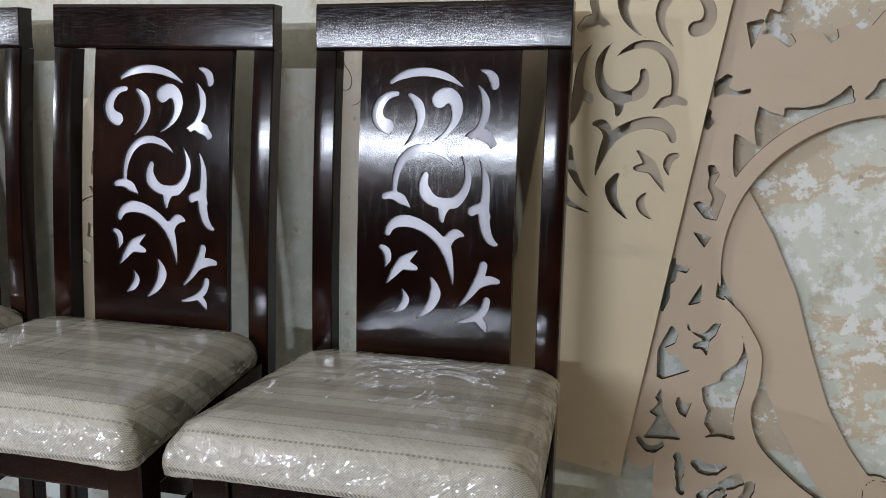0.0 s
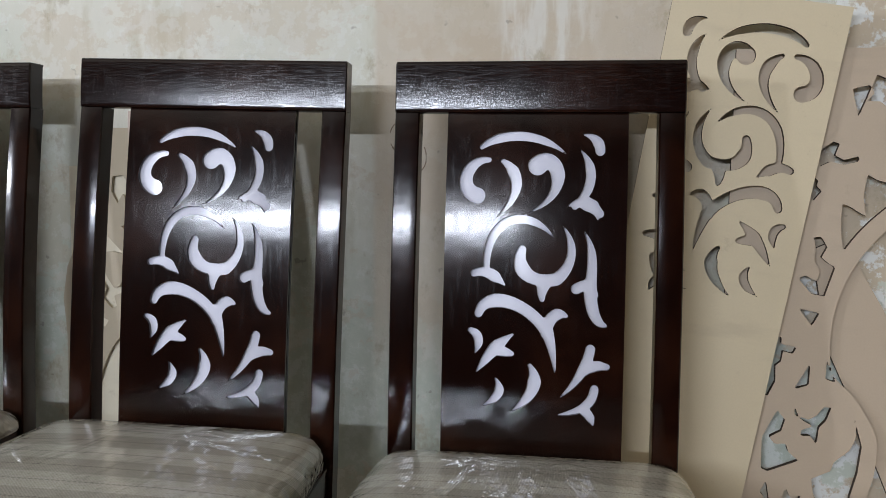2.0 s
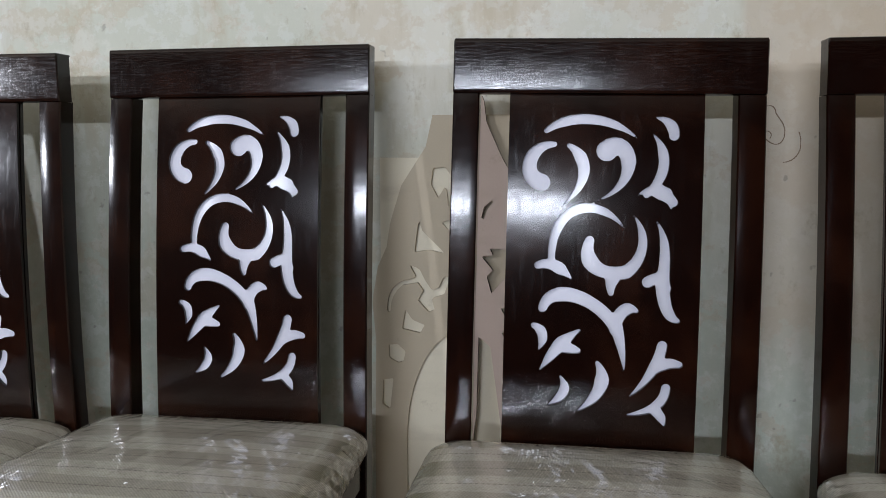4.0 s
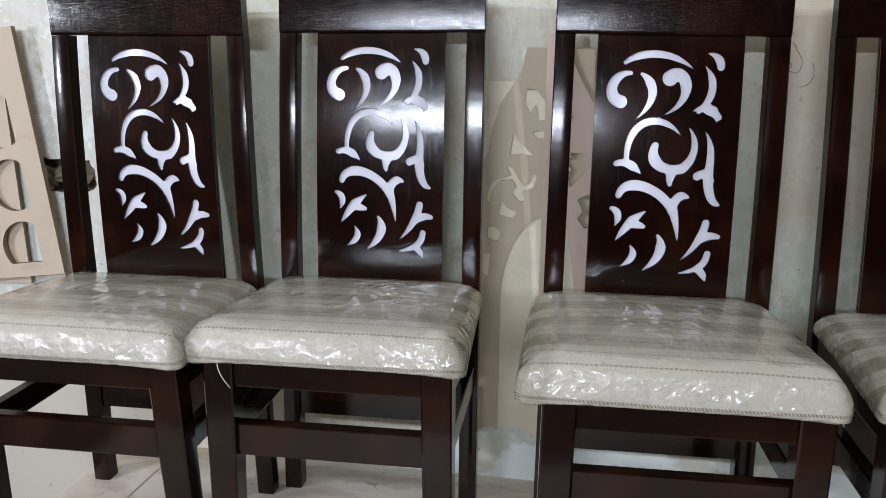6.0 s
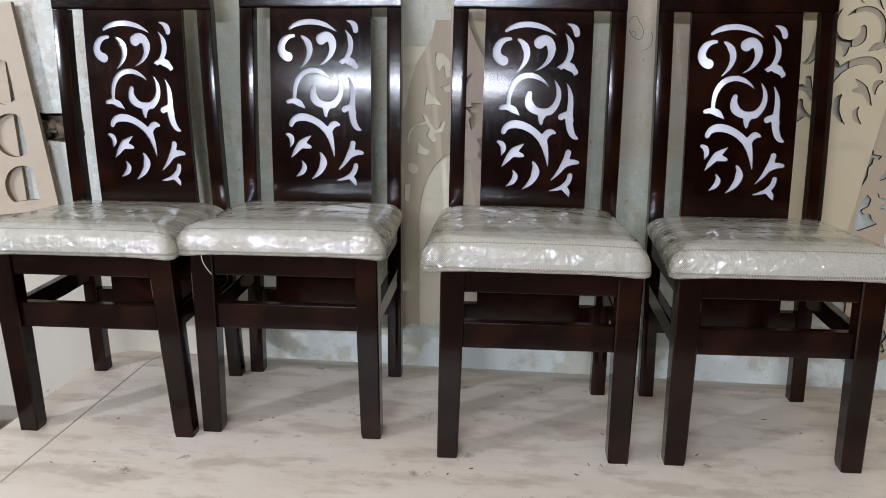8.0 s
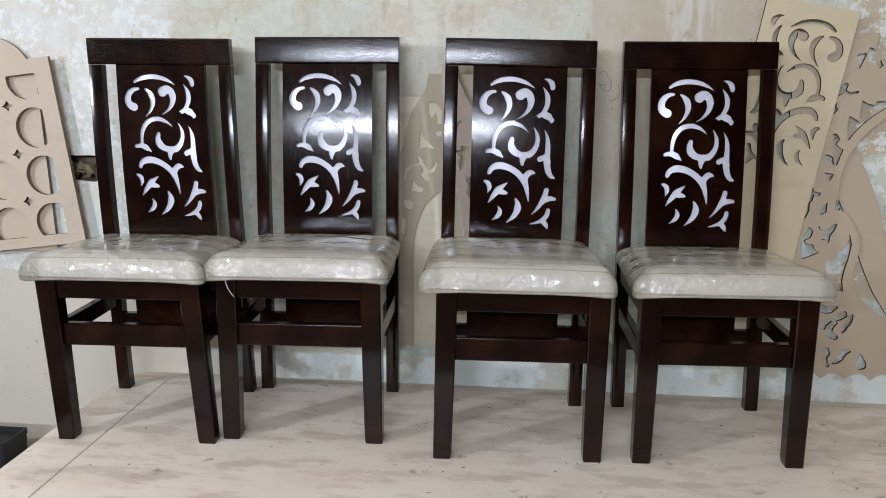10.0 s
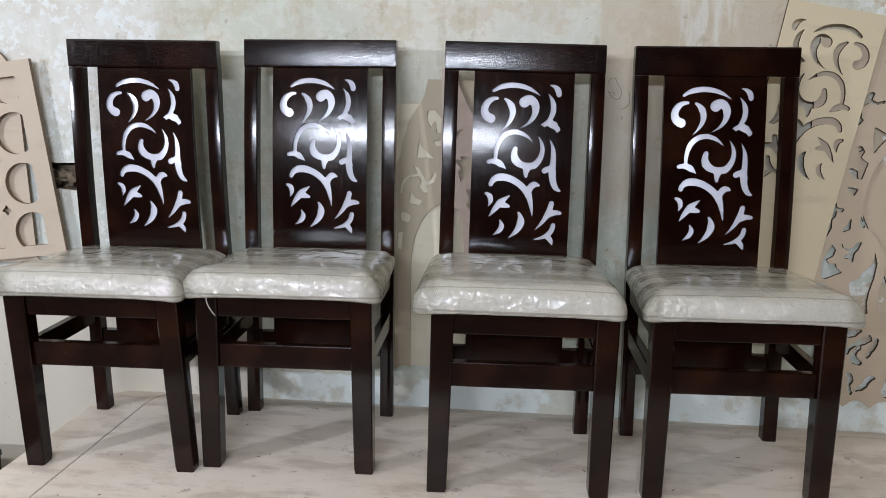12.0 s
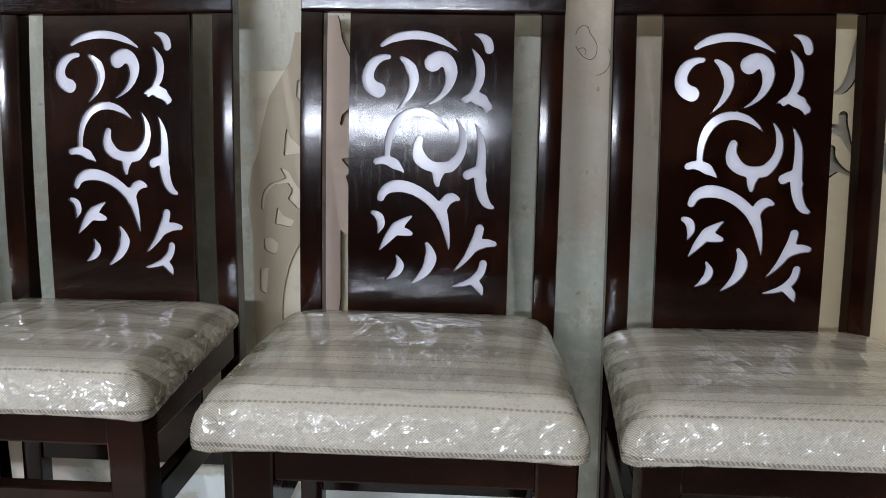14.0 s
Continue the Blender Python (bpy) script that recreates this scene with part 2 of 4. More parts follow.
    relief = calc(nt, "ADD", calc(nt, "ADD", mid, calc(nt, "MULTIPLY", fine, 0.6)), calc(nt, "MULTIPLY", white, 0.25))
    relief = calc(nt, "MULTIPLY", calc(nt, "ADD", relief, calc(nt, "MULTIPLY", grit, 0.12)), calc(nt, "SUBTRACT", 1.0, calc(nt, "MULTIPLY", base, 0.85)))
    put(nt, b, Base_Color=col, Roughness=rough, Normal=bump(nt, relief, 0.22, 0.012))
    return m


def platform_material():
    m, nt, b = fresh("worn_pale_boarding")
    where = local(nt)
    big = noise_of(nt, scaled(nt, where, (1, 2.2, 1)), 2.2, 5, 0.6)
    mid = noise_of(nt, scaled(nt, where, (1, 2.5, 1)), 7, 6, 0.65)
    fine = noise_of(nt, where, 60, 4)
    col = mix(nt, step(nt, big, 0.35, 0.7), rgb(0.80, 0.70, 0.60), rgb(0.87, 0.79, 0.70))
    col = mix(nt, calc(nt, "MULTIPLY", step(nt, mid, 0.50, 0.68), 0.45), col, rgb(0.54, 0.43, 0.34))
    drag = noise_of(nt, scaled(nt, where, (1.5, 3.5, 1)), 3.4, 6, 0.6)
    col = mix(nt, calc(nt, "MULTIPLY", step(nt, drag, 0.50, 0.64), 0.46), col, rgb(0.46, 0.36, 0.29))
    col = mix(nt, calc(nt, "MULTIPLY", step(nt, noise_of(nt, where, 11, 6, 0.75), 0.60, 0.69), 0.65), col, rgb(0.20, 0.15, 0.12))
    col = mix(nt, calc(nt, "MULTIPLY", step(nt, fine, 0.66, 0.72), 0.35), col, rgb(0.30, 0.22, 0.17))
    put(nt, b, Base_Color=col, Roughness=calc(nt, "MULTIPLY_ADD", mid, 0.3, 0.35), Normal=bump(nt, calc(nt, "ADD", mid, calc(nt, "MULTIPLY", fine, 0.2)), 0.15, 0.004))
    return m


def plain_material(name, a, c, scale, rough, metal=0.0):
    m, nt, b = fresh(name)
    n = noise_of(nt, local(nt), scale, 5)
    put(nt, b, Base_Color=mix(nt, n, a, c), Roughness=rough, Metallic=metal, Normal=bump(nt, n, 0.2, 0.003))
    return m


def glow_material(name, colour, strength):
    m, nt, b = fresh(name)
    put(nt, b, Base_Color=rgb(0.8, 0.8, 0.8), Emission_Color=colour, Emission_Strength=strength)
    return m


WOOD, INLAY, FABRIC = lacquer_material(), inlay_material(), fabric_material()
YELLOW_BOARD = board_material("pale_yellow_fibreboard", rgb(0.68, 0.58, 0.395), rgb(0.61, 0.51, 0.34))
PINK_BOARD = board_material("brown_fibreboard", rgb(0.53, 0.425, 0.315), rgb(0.475, 0.38, 0.275))
BEIGE_BOARD = board_material("beige_fibreboard", rgb(0.50, 0.42, 0.30), rgb(0.45, 0.375, 0.265))
CREAM_BOARD = board_material("cream_fibreboard", rgb(0.76, 0.69, 0.53), rgb(0.70, 0.63, 0.48))
PALE_BOARD = board_material("light_fibreboard", rgb(0.62, 0.51, 0.40), rgb(0.56, 0.455, 0.35))
WALL, PLATFORM = wall_material(), platform_material()
DARK_BOX = plain_material("black_plastic", rgb(0.005, 0.005, 0.006), rgb(0.012, 0.012, 0.013), 20, 0.6)
CONCRETE = plain_material("grey_concrete", rgb(0.09, 0.08, 0.065), rgb(0.14, 0.125, 0.10), 5, 0.85)
# near black, chosen so unseen surroundings reflect dark in the lacquer
UNSEEN_DARK = plain_material("unseen_dark_paint", rgb(0.020, 0.017, 0.013), rgb(0.035, 0.030, 0.023), 3, 0.8)
SEAM = plain_material("dusty_joint_filler", rgb(0.36, 0.32, 0.28), rgb(0.58, 0.52, 0.47), 40, 0.9)
ROSE_BOARD = board_material("rose_fibreboard", rgb(0.55, 0.43, 0.36), rgb(0.49, 0.375, 0.31))
BURNT = plain_material("laser_burnt_edge", rgb(0.035, 0.022, 0.014), rgb(0.10, 0.065, 0.04), 60, 0.8)
BROWN_EDGE = plain_material("sawn_board_edge", rgb(0.16, 0.11, 0.07), rgb(0.26, 0.18, 0.12), 80, 0.8)
# pale warm colour for unseen surfaces that bounce fill light
FILL_CREAM = plain_material("unseen_fill_cream", rgb(0.67, 0.605, 0.49), rgb(0.76, 0.69, 0.57), 3, 0.8)
BRICK = plain_material("crumbling_brown_mortar", rgb(0.10, 0.075, 0.05), rgb(0.30, 0.24, 0.17), 35, 0.95)
THREAD = plain_material("white_cotton", rgb(0.7, 0.68, 0.62), rgb(0.8, 0.78, 0.7), 200, 0.9)
TUBE_GLOW = glow_material("tube_glass", rgb(0.95, 0.98, 1.0), 6)


# ---- mesh helpers ----
def part(name, bm, material, parent=None, label="", smooth=False):
    """Link a bmesh as one mesh object, under a thing or a part."""
    me = bpy.data.meshes.new(name)
    bm.to_mesh(me)
    bm.free()
    me.materials.append(material)
    if smooth:
        for f in me.polygons:
            f.use_smooth = True
    ob = new(name, me)
    if parent:
        ob.parent = parent
    if label:
        tagged(ob, label)
    return ob


def block(x0, x1, y0, y1, z0, z1, bevel=0.003, bm=None):
    bm = bm or bmesh.new()
    m = Matrix.Translation(((x0 + x1) / 2, (y0 + y1) / 2, (z0 + z1) / 2)) @ Matrix.Diagonal((x1 - x0, y1 - y0, z1 - z0, 1))
    made = bmesh.ops.create_cube(bm, size=1, matrix=m)
    if bevel:
        edges = list({e for v in made["verts"] for e in v.link_edges})
        bmesh.ops.bevel(bm, geom=edges, offset=bevel, segments=2, profile=0.6, affect="EDGES")
    return bm


def loft(rings, bm=None, caps=True):
    """Skin closed rings of points, one after the other."""
    bm = bm or bmesh.new()
    rows = [[bm.verts.new(p) for p in ring] for ring in rings]
    n = len(rows[0])
    for a, b in zip(rows, rows[1:]):
        for i in range(n):
            bm.faces.new((a[i], a[(i + 1) % n], b[(i + 1) % n], b[i]))
    if caps:
        bm.faces.new(rows[0][::-1])
        bm.faces.new(rows[-1])
    bmesh.ops.recalc_face_normals(bm, faces=bm.faces)
    return bm


def chamfered(x0, x1, y0, y1, c):
    return [(x0 + c, y0), (x1 - c, y0), (x1, y0 + c), (x1, y1 - c), (x1 - c, y1), (x0 + c, y1), (x0, y1 - c), (x0, y0 + c)]


def leaf(*xy, r):
    """A tapering curl: a cubic curve's four points and the half widths along it."""
    p = np.array(xy, float).reshape(4, 2)
    t = np.linspace(0, 1, 17)[:, None]
    line = (1 - t) ** 3 * p[0] + 3 * t * (1 - t) ** 2 * p[1] + 3 * t * t * (1 - t) * p[2] + t ** 3 * p[3]
    return line, np.interp(t[:, 0], np.linspace(0, 1, len(r)), r)


def leaf_field(leaves, X, Y):
    """How far each place lies outside all the leaves (negative inside)."""
    best = np.full(X.shape, 9.0e9)
    for line, radius in leaves:
        lo, hi = line.min(0) - radius.max() * 2.5, line.max(0) + radius.max() * 2.5
        near = (X > lo[0]) & (X < hi[0]) & (Y > lo[1]) & (Y < hi[1])
        px, py, d = X[near], Y[near], np.full(near.sum(), 9.0e9)
        for (ax, ay), (bx, by), ra, rb in zip(line, line[1:], radius, radius[1:]):
            ux, uy = bx - ax, by - ay
            k = np.clip(((px - ax) * ux + (py - ay) * uy) / max(ux * ux + uy * uy, 1e-12), 0, 1)
            d = np.minimum(d, np.hypot(px - ax - k * ux, py - ay - k * uy) - (ra + (rb - ra) * k))
        best[near] = np.minimum(best[near], d)
    return best


def notch(*xy):
    """A jagged opening: the corners of its outline in turn."""
    return np.array(xy, float).reshape(-1, 2)


def notch_field(notches, X, Y):
    """How far each place lies outside all the openings (negative inside)."""
    best = np.full(X.shape, 9.0e9)
    for corners in notches:
        d, inside = np.full(X.shape, 9.0e9), np.zeros(X.shape, bool)
        for (ax, ay), (bx, by) in zip(corners, np.roll(corners, -1, 0)):
            ux, uy = bx - ax, by - ay
            k = np.clip(((X - ax) * ux + (Y - ay) * uy) / max(ux * ux + uy * uy, 1e-12), 0, 1)
            d = np.minimum(d, np.hypot(X - ax - k * ux, Y - ay - k * uy))
            if ay != by:
                inside ^= ((ay > Y) != (by > Y)) & (X < ax + (Y - ay) / (by - ay) * ux)
        best = np.minimum(best, np.where(inside, -d, d))
    return best


def cut_sheet(name, x0, x1, z0, z1, cell, keep, thick, front, material, parent=None, label="", rim_material=None):
    """A sheet in the xz plane with thickness, kept where keep(X, Z) > 0; front(z) bends its face in y."""
    nx, nz = max(2, round((x1 - x0) / cell)), max(2, round((z1 - z0) / cell))
    xs, zs = np.linspace(x0, x1, nx + 1), np.linspace(z0, z1, nz + 1)
    X, Z = np.meshgrid(xs, zs, indexing="ij")
    F = keep(X, Z)
    F = np.where(np.abs(F) < cell * 1e-3, cell * 1e-3, F)
    places, index, faces = [], {}, []

    def at(key, x, z):
        if key not in index:
            index[key] = len(places)
            places.append((x, z))
        return index[key]

    for i in range(nx):
        for j in range(nz):
            corners = [(i, j), (i + 1, j), (i + 1, j + 1), (i, j + 1)]
            values = [F[c] for c in corners]
            if max(values) <= 0:
                continue
            poly = []
            for k in range(4):
                a, b = corners[k], corners[(k + 1) % 4]
                fa, fb = values[k], values[(k + 1) % 4]
                if fa > 0:
                    poly.append(at(a, xs[a[0]], zs[a[1]]))
                if (fa > 0) != (fb > 0):
                    s = fa / (fa - fb)
                    poly.append(at((min(a, b), max(a, b)), xs[a[0]] + s * (xs[b[0]] - xs[a[0]]), zs[a[1]] + s * (zs[b[1]] - zs[a[1]])))
            if len(poly) > 2:
                faces.append(poly)
    n = len(places)
    near = [(x, front(z), z) for x, z in places]
    far = [(x, front(z) + thick, z) for x, z in places]
    used = {(p[k], p[(k + 1) % len(p)]) for p in faces for k in range(len(p))}
    rim = [e for e in used if (e[1], e[0]) not in used]
    verts, polys = near + far, faces + [[n + v for v in p[::-1]] for p in faces]
    smooth = [True] * len(polys)
    ring = {}
    for a, b in rim:
        for v in (a, b):
            if v not in ring:
                ring[v] = len(verts)
                verts += [near[v], far[v]]
        polys.append([ring[b], ring[a], ring[a] + 1, ring[b] + 1])
        smooth.append(False)
    me = bpy.data.meshes.new(name)
    me.from_pydata(verts, [], polys)
    me.polygons.foreach_set("use_smooth", smooth)
    me.materials.append(material)
    if rim_material:
        me.materials.append(rim_material)
        me.polygons.foreach_set("material_index", [0 if k else 1 for k in smooth])
    me.update()
    ob = new(name, me)
    if parent:
        ob.parent = parent
    if label:
        tagged(ob, label)
    return ob


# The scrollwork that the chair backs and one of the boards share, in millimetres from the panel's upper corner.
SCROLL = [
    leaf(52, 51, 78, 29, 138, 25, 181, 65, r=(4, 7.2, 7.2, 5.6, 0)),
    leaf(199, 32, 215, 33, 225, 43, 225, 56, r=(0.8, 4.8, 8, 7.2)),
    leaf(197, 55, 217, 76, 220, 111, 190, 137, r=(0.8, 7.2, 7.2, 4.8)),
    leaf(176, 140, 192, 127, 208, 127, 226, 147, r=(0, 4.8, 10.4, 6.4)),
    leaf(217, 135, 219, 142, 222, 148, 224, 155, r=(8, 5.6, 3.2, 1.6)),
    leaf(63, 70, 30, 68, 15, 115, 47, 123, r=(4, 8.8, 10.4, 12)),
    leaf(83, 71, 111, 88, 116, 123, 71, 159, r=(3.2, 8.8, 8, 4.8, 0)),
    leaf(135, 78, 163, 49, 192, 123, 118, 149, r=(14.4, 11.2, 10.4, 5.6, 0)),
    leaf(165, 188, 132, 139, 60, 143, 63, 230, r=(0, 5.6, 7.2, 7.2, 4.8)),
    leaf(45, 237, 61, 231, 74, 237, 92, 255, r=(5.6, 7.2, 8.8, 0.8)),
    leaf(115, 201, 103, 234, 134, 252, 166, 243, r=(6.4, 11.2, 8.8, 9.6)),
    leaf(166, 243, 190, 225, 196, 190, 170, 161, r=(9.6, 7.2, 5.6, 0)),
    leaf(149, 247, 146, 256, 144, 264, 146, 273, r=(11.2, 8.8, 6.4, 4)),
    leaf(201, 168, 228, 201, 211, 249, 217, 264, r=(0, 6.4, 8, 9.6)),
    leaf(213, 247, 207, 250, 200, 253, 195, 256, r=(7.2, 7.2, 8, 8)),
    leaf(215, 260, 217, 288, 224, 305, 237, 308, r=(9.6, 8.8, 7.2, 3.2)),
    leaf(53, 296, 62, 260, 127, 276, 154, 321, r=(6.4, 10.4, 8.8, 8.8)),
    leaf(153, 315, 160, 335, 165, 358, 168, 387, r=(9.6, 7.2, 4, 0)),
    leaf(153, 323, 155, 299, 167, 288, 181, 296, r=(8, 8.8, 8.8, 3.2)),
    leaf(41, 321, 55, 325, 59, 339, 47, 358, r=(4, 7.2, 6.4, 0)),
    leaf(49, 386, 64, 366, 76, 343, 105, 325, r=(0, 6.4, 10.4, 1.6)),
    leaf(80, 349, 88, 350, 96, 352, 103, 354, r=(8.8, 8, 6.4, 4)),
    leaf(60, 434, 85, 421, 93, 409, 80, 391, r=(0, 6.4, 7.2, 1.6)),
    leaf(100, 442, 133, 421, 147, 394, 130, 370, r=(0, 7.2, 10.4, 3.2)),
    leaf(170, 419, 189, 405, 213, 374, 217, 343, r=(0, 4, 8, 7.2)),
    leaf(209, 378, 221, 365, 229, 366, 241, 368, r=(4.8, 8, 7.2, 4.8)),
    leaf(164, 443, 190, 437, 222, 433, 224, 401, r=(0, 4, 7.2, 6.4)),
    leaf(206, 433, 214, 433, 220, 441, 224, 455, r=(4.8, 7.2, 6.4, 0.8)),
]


# ---- the room ----
WALL_Y = 2.03
LEFT, RIGHT, NEAR, LOW, HIGH = -4.2, 2.6, -2.4, -0.45, 2.5


def wall_with_hole():
    """The back wall, with a ragged putlog hole broken through its plaster."""
    bm = bmesh.new()
    outer = [(LEFT, LOW), (RIGHT, LOW), (RIGHT, HIGH), (LEFT, HIGH)]
    rng = random.Random(4)
    hole = []
    for k in range(22):
        a = 2 * math.pi * k / 22
        c, s = math.cos(a), math.sin(a)
        hole.append((-1.785 + 0.092 * math.copysign(abs(c) ** 0.6, c) + rng.uniform(-0.006, 0.006), 0.643 + 0.044 * math.copysign(abs(s) ** 0.6, s) + rng.uniform(-0.005, 0.005)))
    loops = [[bm.verts.new((x, WALL_Y, z)) for x, z in ring] for ring in (outer, hole)]
    edges = [bm.edges.new((r[i], r[(i + 1) % len(r)])) for r in loops for i in range(len(r))]
    bmesh.ops.triangle_fill(bm, use_beauty=True, use_dissolve=False, edges=edges, normal=(0, -1, 0))
    inner = [bm.verts.new((v.co.x, WALL_Y + 0.07, v.co.z)) for v in loops[1]]
    back = [bm.verts.new((x, WALL_Y + 0.15, z)) for x, z in outer]
    for i in range(len(inner)):
        j = (i + 1) % len(inner)
        bm.faces.new((loops[1][j], loops[1][i], inner[i], inner[j])).material_index = 1
    bm.faces.new(inner).material_index = 1
    for i in range(4):
        j = (i + 1) % 4
        bm.faces.new((loops[0][i], loops[0][j], back[j], back[i]))
    bm.faces.new(back[::-1])
    bmesh.ops.recalc_face_normals(bm, faces=bm.faces)
    return bm


wall_north = part("wall_north", wall_with_hole(), WALL)
wall_north.data.materials.append(BRICK)
tagged(wall_north, "old pale green plaster wall with peeling tan patches", "wall", kind="structure")


def rubble():
    """Broken mortar at the foot of the hole."""
    bm, rng = bmesh.new(), random.Random(9)
    for k in range(16):
        r = rng.uniform(0.010, 0.022)
        c = (-1.785 + rng.uniform(-0.075, 0.075), WALL_Y + rng.uniform(0.018, 0.05), 0.618 + rng.uniform(-0.008, 0.030))
        made = bmesh.ops.create_icosphere(bm, subdivisions=1, radius=r, matrix=Matrix.Translation(c))
        for v in made["verts"]:
            v.co += Vector((rng.uniform(-1, 1), rng.uniform(-1, 1), rng.uniform(-1, 1))) * r * 0.3
    return bm


part("rubble", rubble(), BRICK, wall_north)
# unseen west and south walls, added dark for the lacquer's reflections
tagged(part("wall_west", block(LEFT - 0.15, LEFT, NEAR, WALL_Y + 0.15, LOW, HIGH, 0), UNSEEN_DARK), "unseen side wall, near black to keep reflections in the lacquer dark", "wall", kind="structure")
# unseen east wall, made pale as a reflector for the right side
tagged(part("wall_east", block(RIGHT, RIGHT + 0.15, NEAR, WALL_Y + 0.15, LOW, HIGH, 0), FILL_CREAM), "unseen cream side wall added to bounce fill light", "wall", kind="structure")
tagged(part("wall_south", block(LEFT - 0.15, RIGHT + 0.15, NEAR - 0.15, NEAR, LOW, HIGH, 0), UNSEEN_DARK), "unseen wall with a tube light, near black to keep lacquer reflections dark", "wall", kind="structure")
tagged(part("floor", block(LEFT - 0.15, RIGHT + 0.15, NEAR - 0.15, WALL_Y + 0.15, LOW - 0.12, LOW, 0), CONCRETE), "grey concrete workshop floor", "floor", kind="structure")
# unseen ceiling, made pale and warm for fill from above
tagged(part("ceiling", block(LEFT - 0.15, RIGHT + 0.15, NEAR - 0.15, WALL_Y + 0.15, HIGH, HIGH + 0.12, 0), FILL_CREAM), "unseen cream ceiling added to bounce warm fill light", "ceiling", kind="structure")


def platform_slab(x0, x1, y0):
    """A slab of the raised stand; its top falls a little towards the wall."""
    prof = [(y0, LOW), (y0, -0.004), (y0 + 0.004, 0), (1.80, 0), (1.845, -0.004), (1.89, -0.013), (1.94, -0.027), (1.985, -0.042), (WALL_Y - 0.002, -0.057), (WALL_Y - 0.002, LOW)]
    bm = bmesh.new()
    ends = [[bm.verts.new((x, y, z)) for y, z in prof] for x in (x0, x1)]
    for i in range(len(prof)):
        j = (i + 1) % len(prof)
        bm.faces.new((ends[0][i], ends[0][j], ends[1][j], ends[1][i]))
    bm.faces.new(ends[0][::-1])
    bm.faces.new(ends[1])
    bmesh.ops.recalc_face_normals(bm, faces=bm.faces)
    return bm


platform = tagged(new("platform"), "raised stand of worn pinkish-white boards along the wall", "platform", kind="structure")
part("slab", platform_slab(-1.600, -1.4525, 0.75), PLATFORM, platform)
part("slab", platform_slab(-1.447, 2.55, 0.75), PLATFORM, platform)
seam = platform_slab(-1.4530, -1.4465, 0.752)
bmesh.ops.translate(seam, verts=seam.verts, vec=(0, 0, -0.0012))
part("seam_filler", seam, SEAM, platform, "grey filled joint between the boards")


# ---- lamps that light the place ----
def tube_light():
    thing = tagged(new("tube_light"), "long white fluorescent tube on a wall batten", "light")
    thing.location = (TUBE_X, NEAR, TUBE_Z)
    part("batten", block(-0.95, 0.95, 0.0, 0.05, 0.06, 0.12, 0.006), UNSEEN_DARK, thing)
    rings = [[(x, 0.09 + 0.014 * math.cos(a), 0.09 + 0.014 * math.sin(a)) for a in np.linspace(0, 2 * math.pi, 13)[:-1]] for x in (-0.90, 0.90)]
    part("tube", loft(rings), TUBE_GLOW, thing, smooth=True)
    for s in (-1, 1):
        part("end_cap", block(s * 0.92 - 0.018, s * 0.92 + 0.018, 0.05, 0.115, 0.07, 0.11, 0.004), UNSEEN_DARK, thing)


tube_light()


def pendant_lamp():
    """A bare bulb in a holder, on a cord from the ceiling."""
    thing = tagged(new("pendant_lamp"), "bare white bulb in a black holder on a ceiling cord", "lamp")
    thing.location = (BULB[0], BULB[1], BULB[2] + 0.085)
    ring = lambda r, z: [(r * math.cos(k * math.pi / 8), r * math.sin(k * math.pi / 8), z) for k in range(16)]
    part("cord", loft([ring(0.003, 0.115), ring(0.003, HIGH - BULB[2] - 0.090)]), DARK_BOX, thing)
    part("ceiling_rose", loft([ring(0.02, HIGH - BULB[2] - 0.115), ring(0.045, HIGH - BULB[2] - 0.095), ring(0.045, HIGH - BULB[2] - 0.085)]), DARK_BOX, thing)
    part("holder", loft([ring(0.019, 0.055), ring(0.021, 0.06), ring(0.021, 0.10), ring(0.008, 0.118)]), DARK_BOX, thing, smooth=True)
    part("bulb", loft([ring(0.004, -0.034), ring(0.020, -0.028), ring(0.031, -0.010), ring(0.032, 0.006), ring(0.024, 0.030), ring(0.015, 0.054)]), TUBE_GLOW, thing, smooth=True)


pendant_lamp()


# ---- chairs ----
def back_depth(z):
    """How far behind the front legs the face of the back lies, at a height."""
    if z < 0.45:
        return 0.365 + 0.0317 * (z / 0.45) ** 1.3
    s = z - 0.525
    return 0.400 + 0.055 * s + 0.118 * s * s


def back_post(x0, x1):
    """A post of the back, from the floor up: a gently rounded face, square behind."""
    rings = []
    for z in [0, 0.01] + list(np.linspace(0.06, 0.9768, 40)):
        d, mid, half = back_depth(z) - 0.008, (x0 + x1) / 2, (x1 - x0) / 2
        arc = [(mid + half * k, d + 0.0013 * k * k + (0.0025 if abs(k) == 1 else 0)) for k in (-1, -0.9, -0.6, -0.3, 0, 0.3, 0.6, 0.9, 1)]
        rings.append([(x, y, z) for x, y in arc] + [(x1, d + 0.036, z), (x0, d + 0.036, z)])
    bm = loft(rings)
    for e in bm.edges:
        e.smooth = e.calc_face_angle(0) < 0.5
    return bm


def curved_bar(x0, x1, heights, ahead, thick, chamfer=0.003, thin=0.0):
    rings = []
    for z in heights:
        d = back_depth(z) - ahead
        t = thick - thin * max(0.0, 0.4 - z)
        rings.append([(x, y, z) for x, y in chamfered(x0, x1, d, d + t, chamfer)])
    return loft(rings)


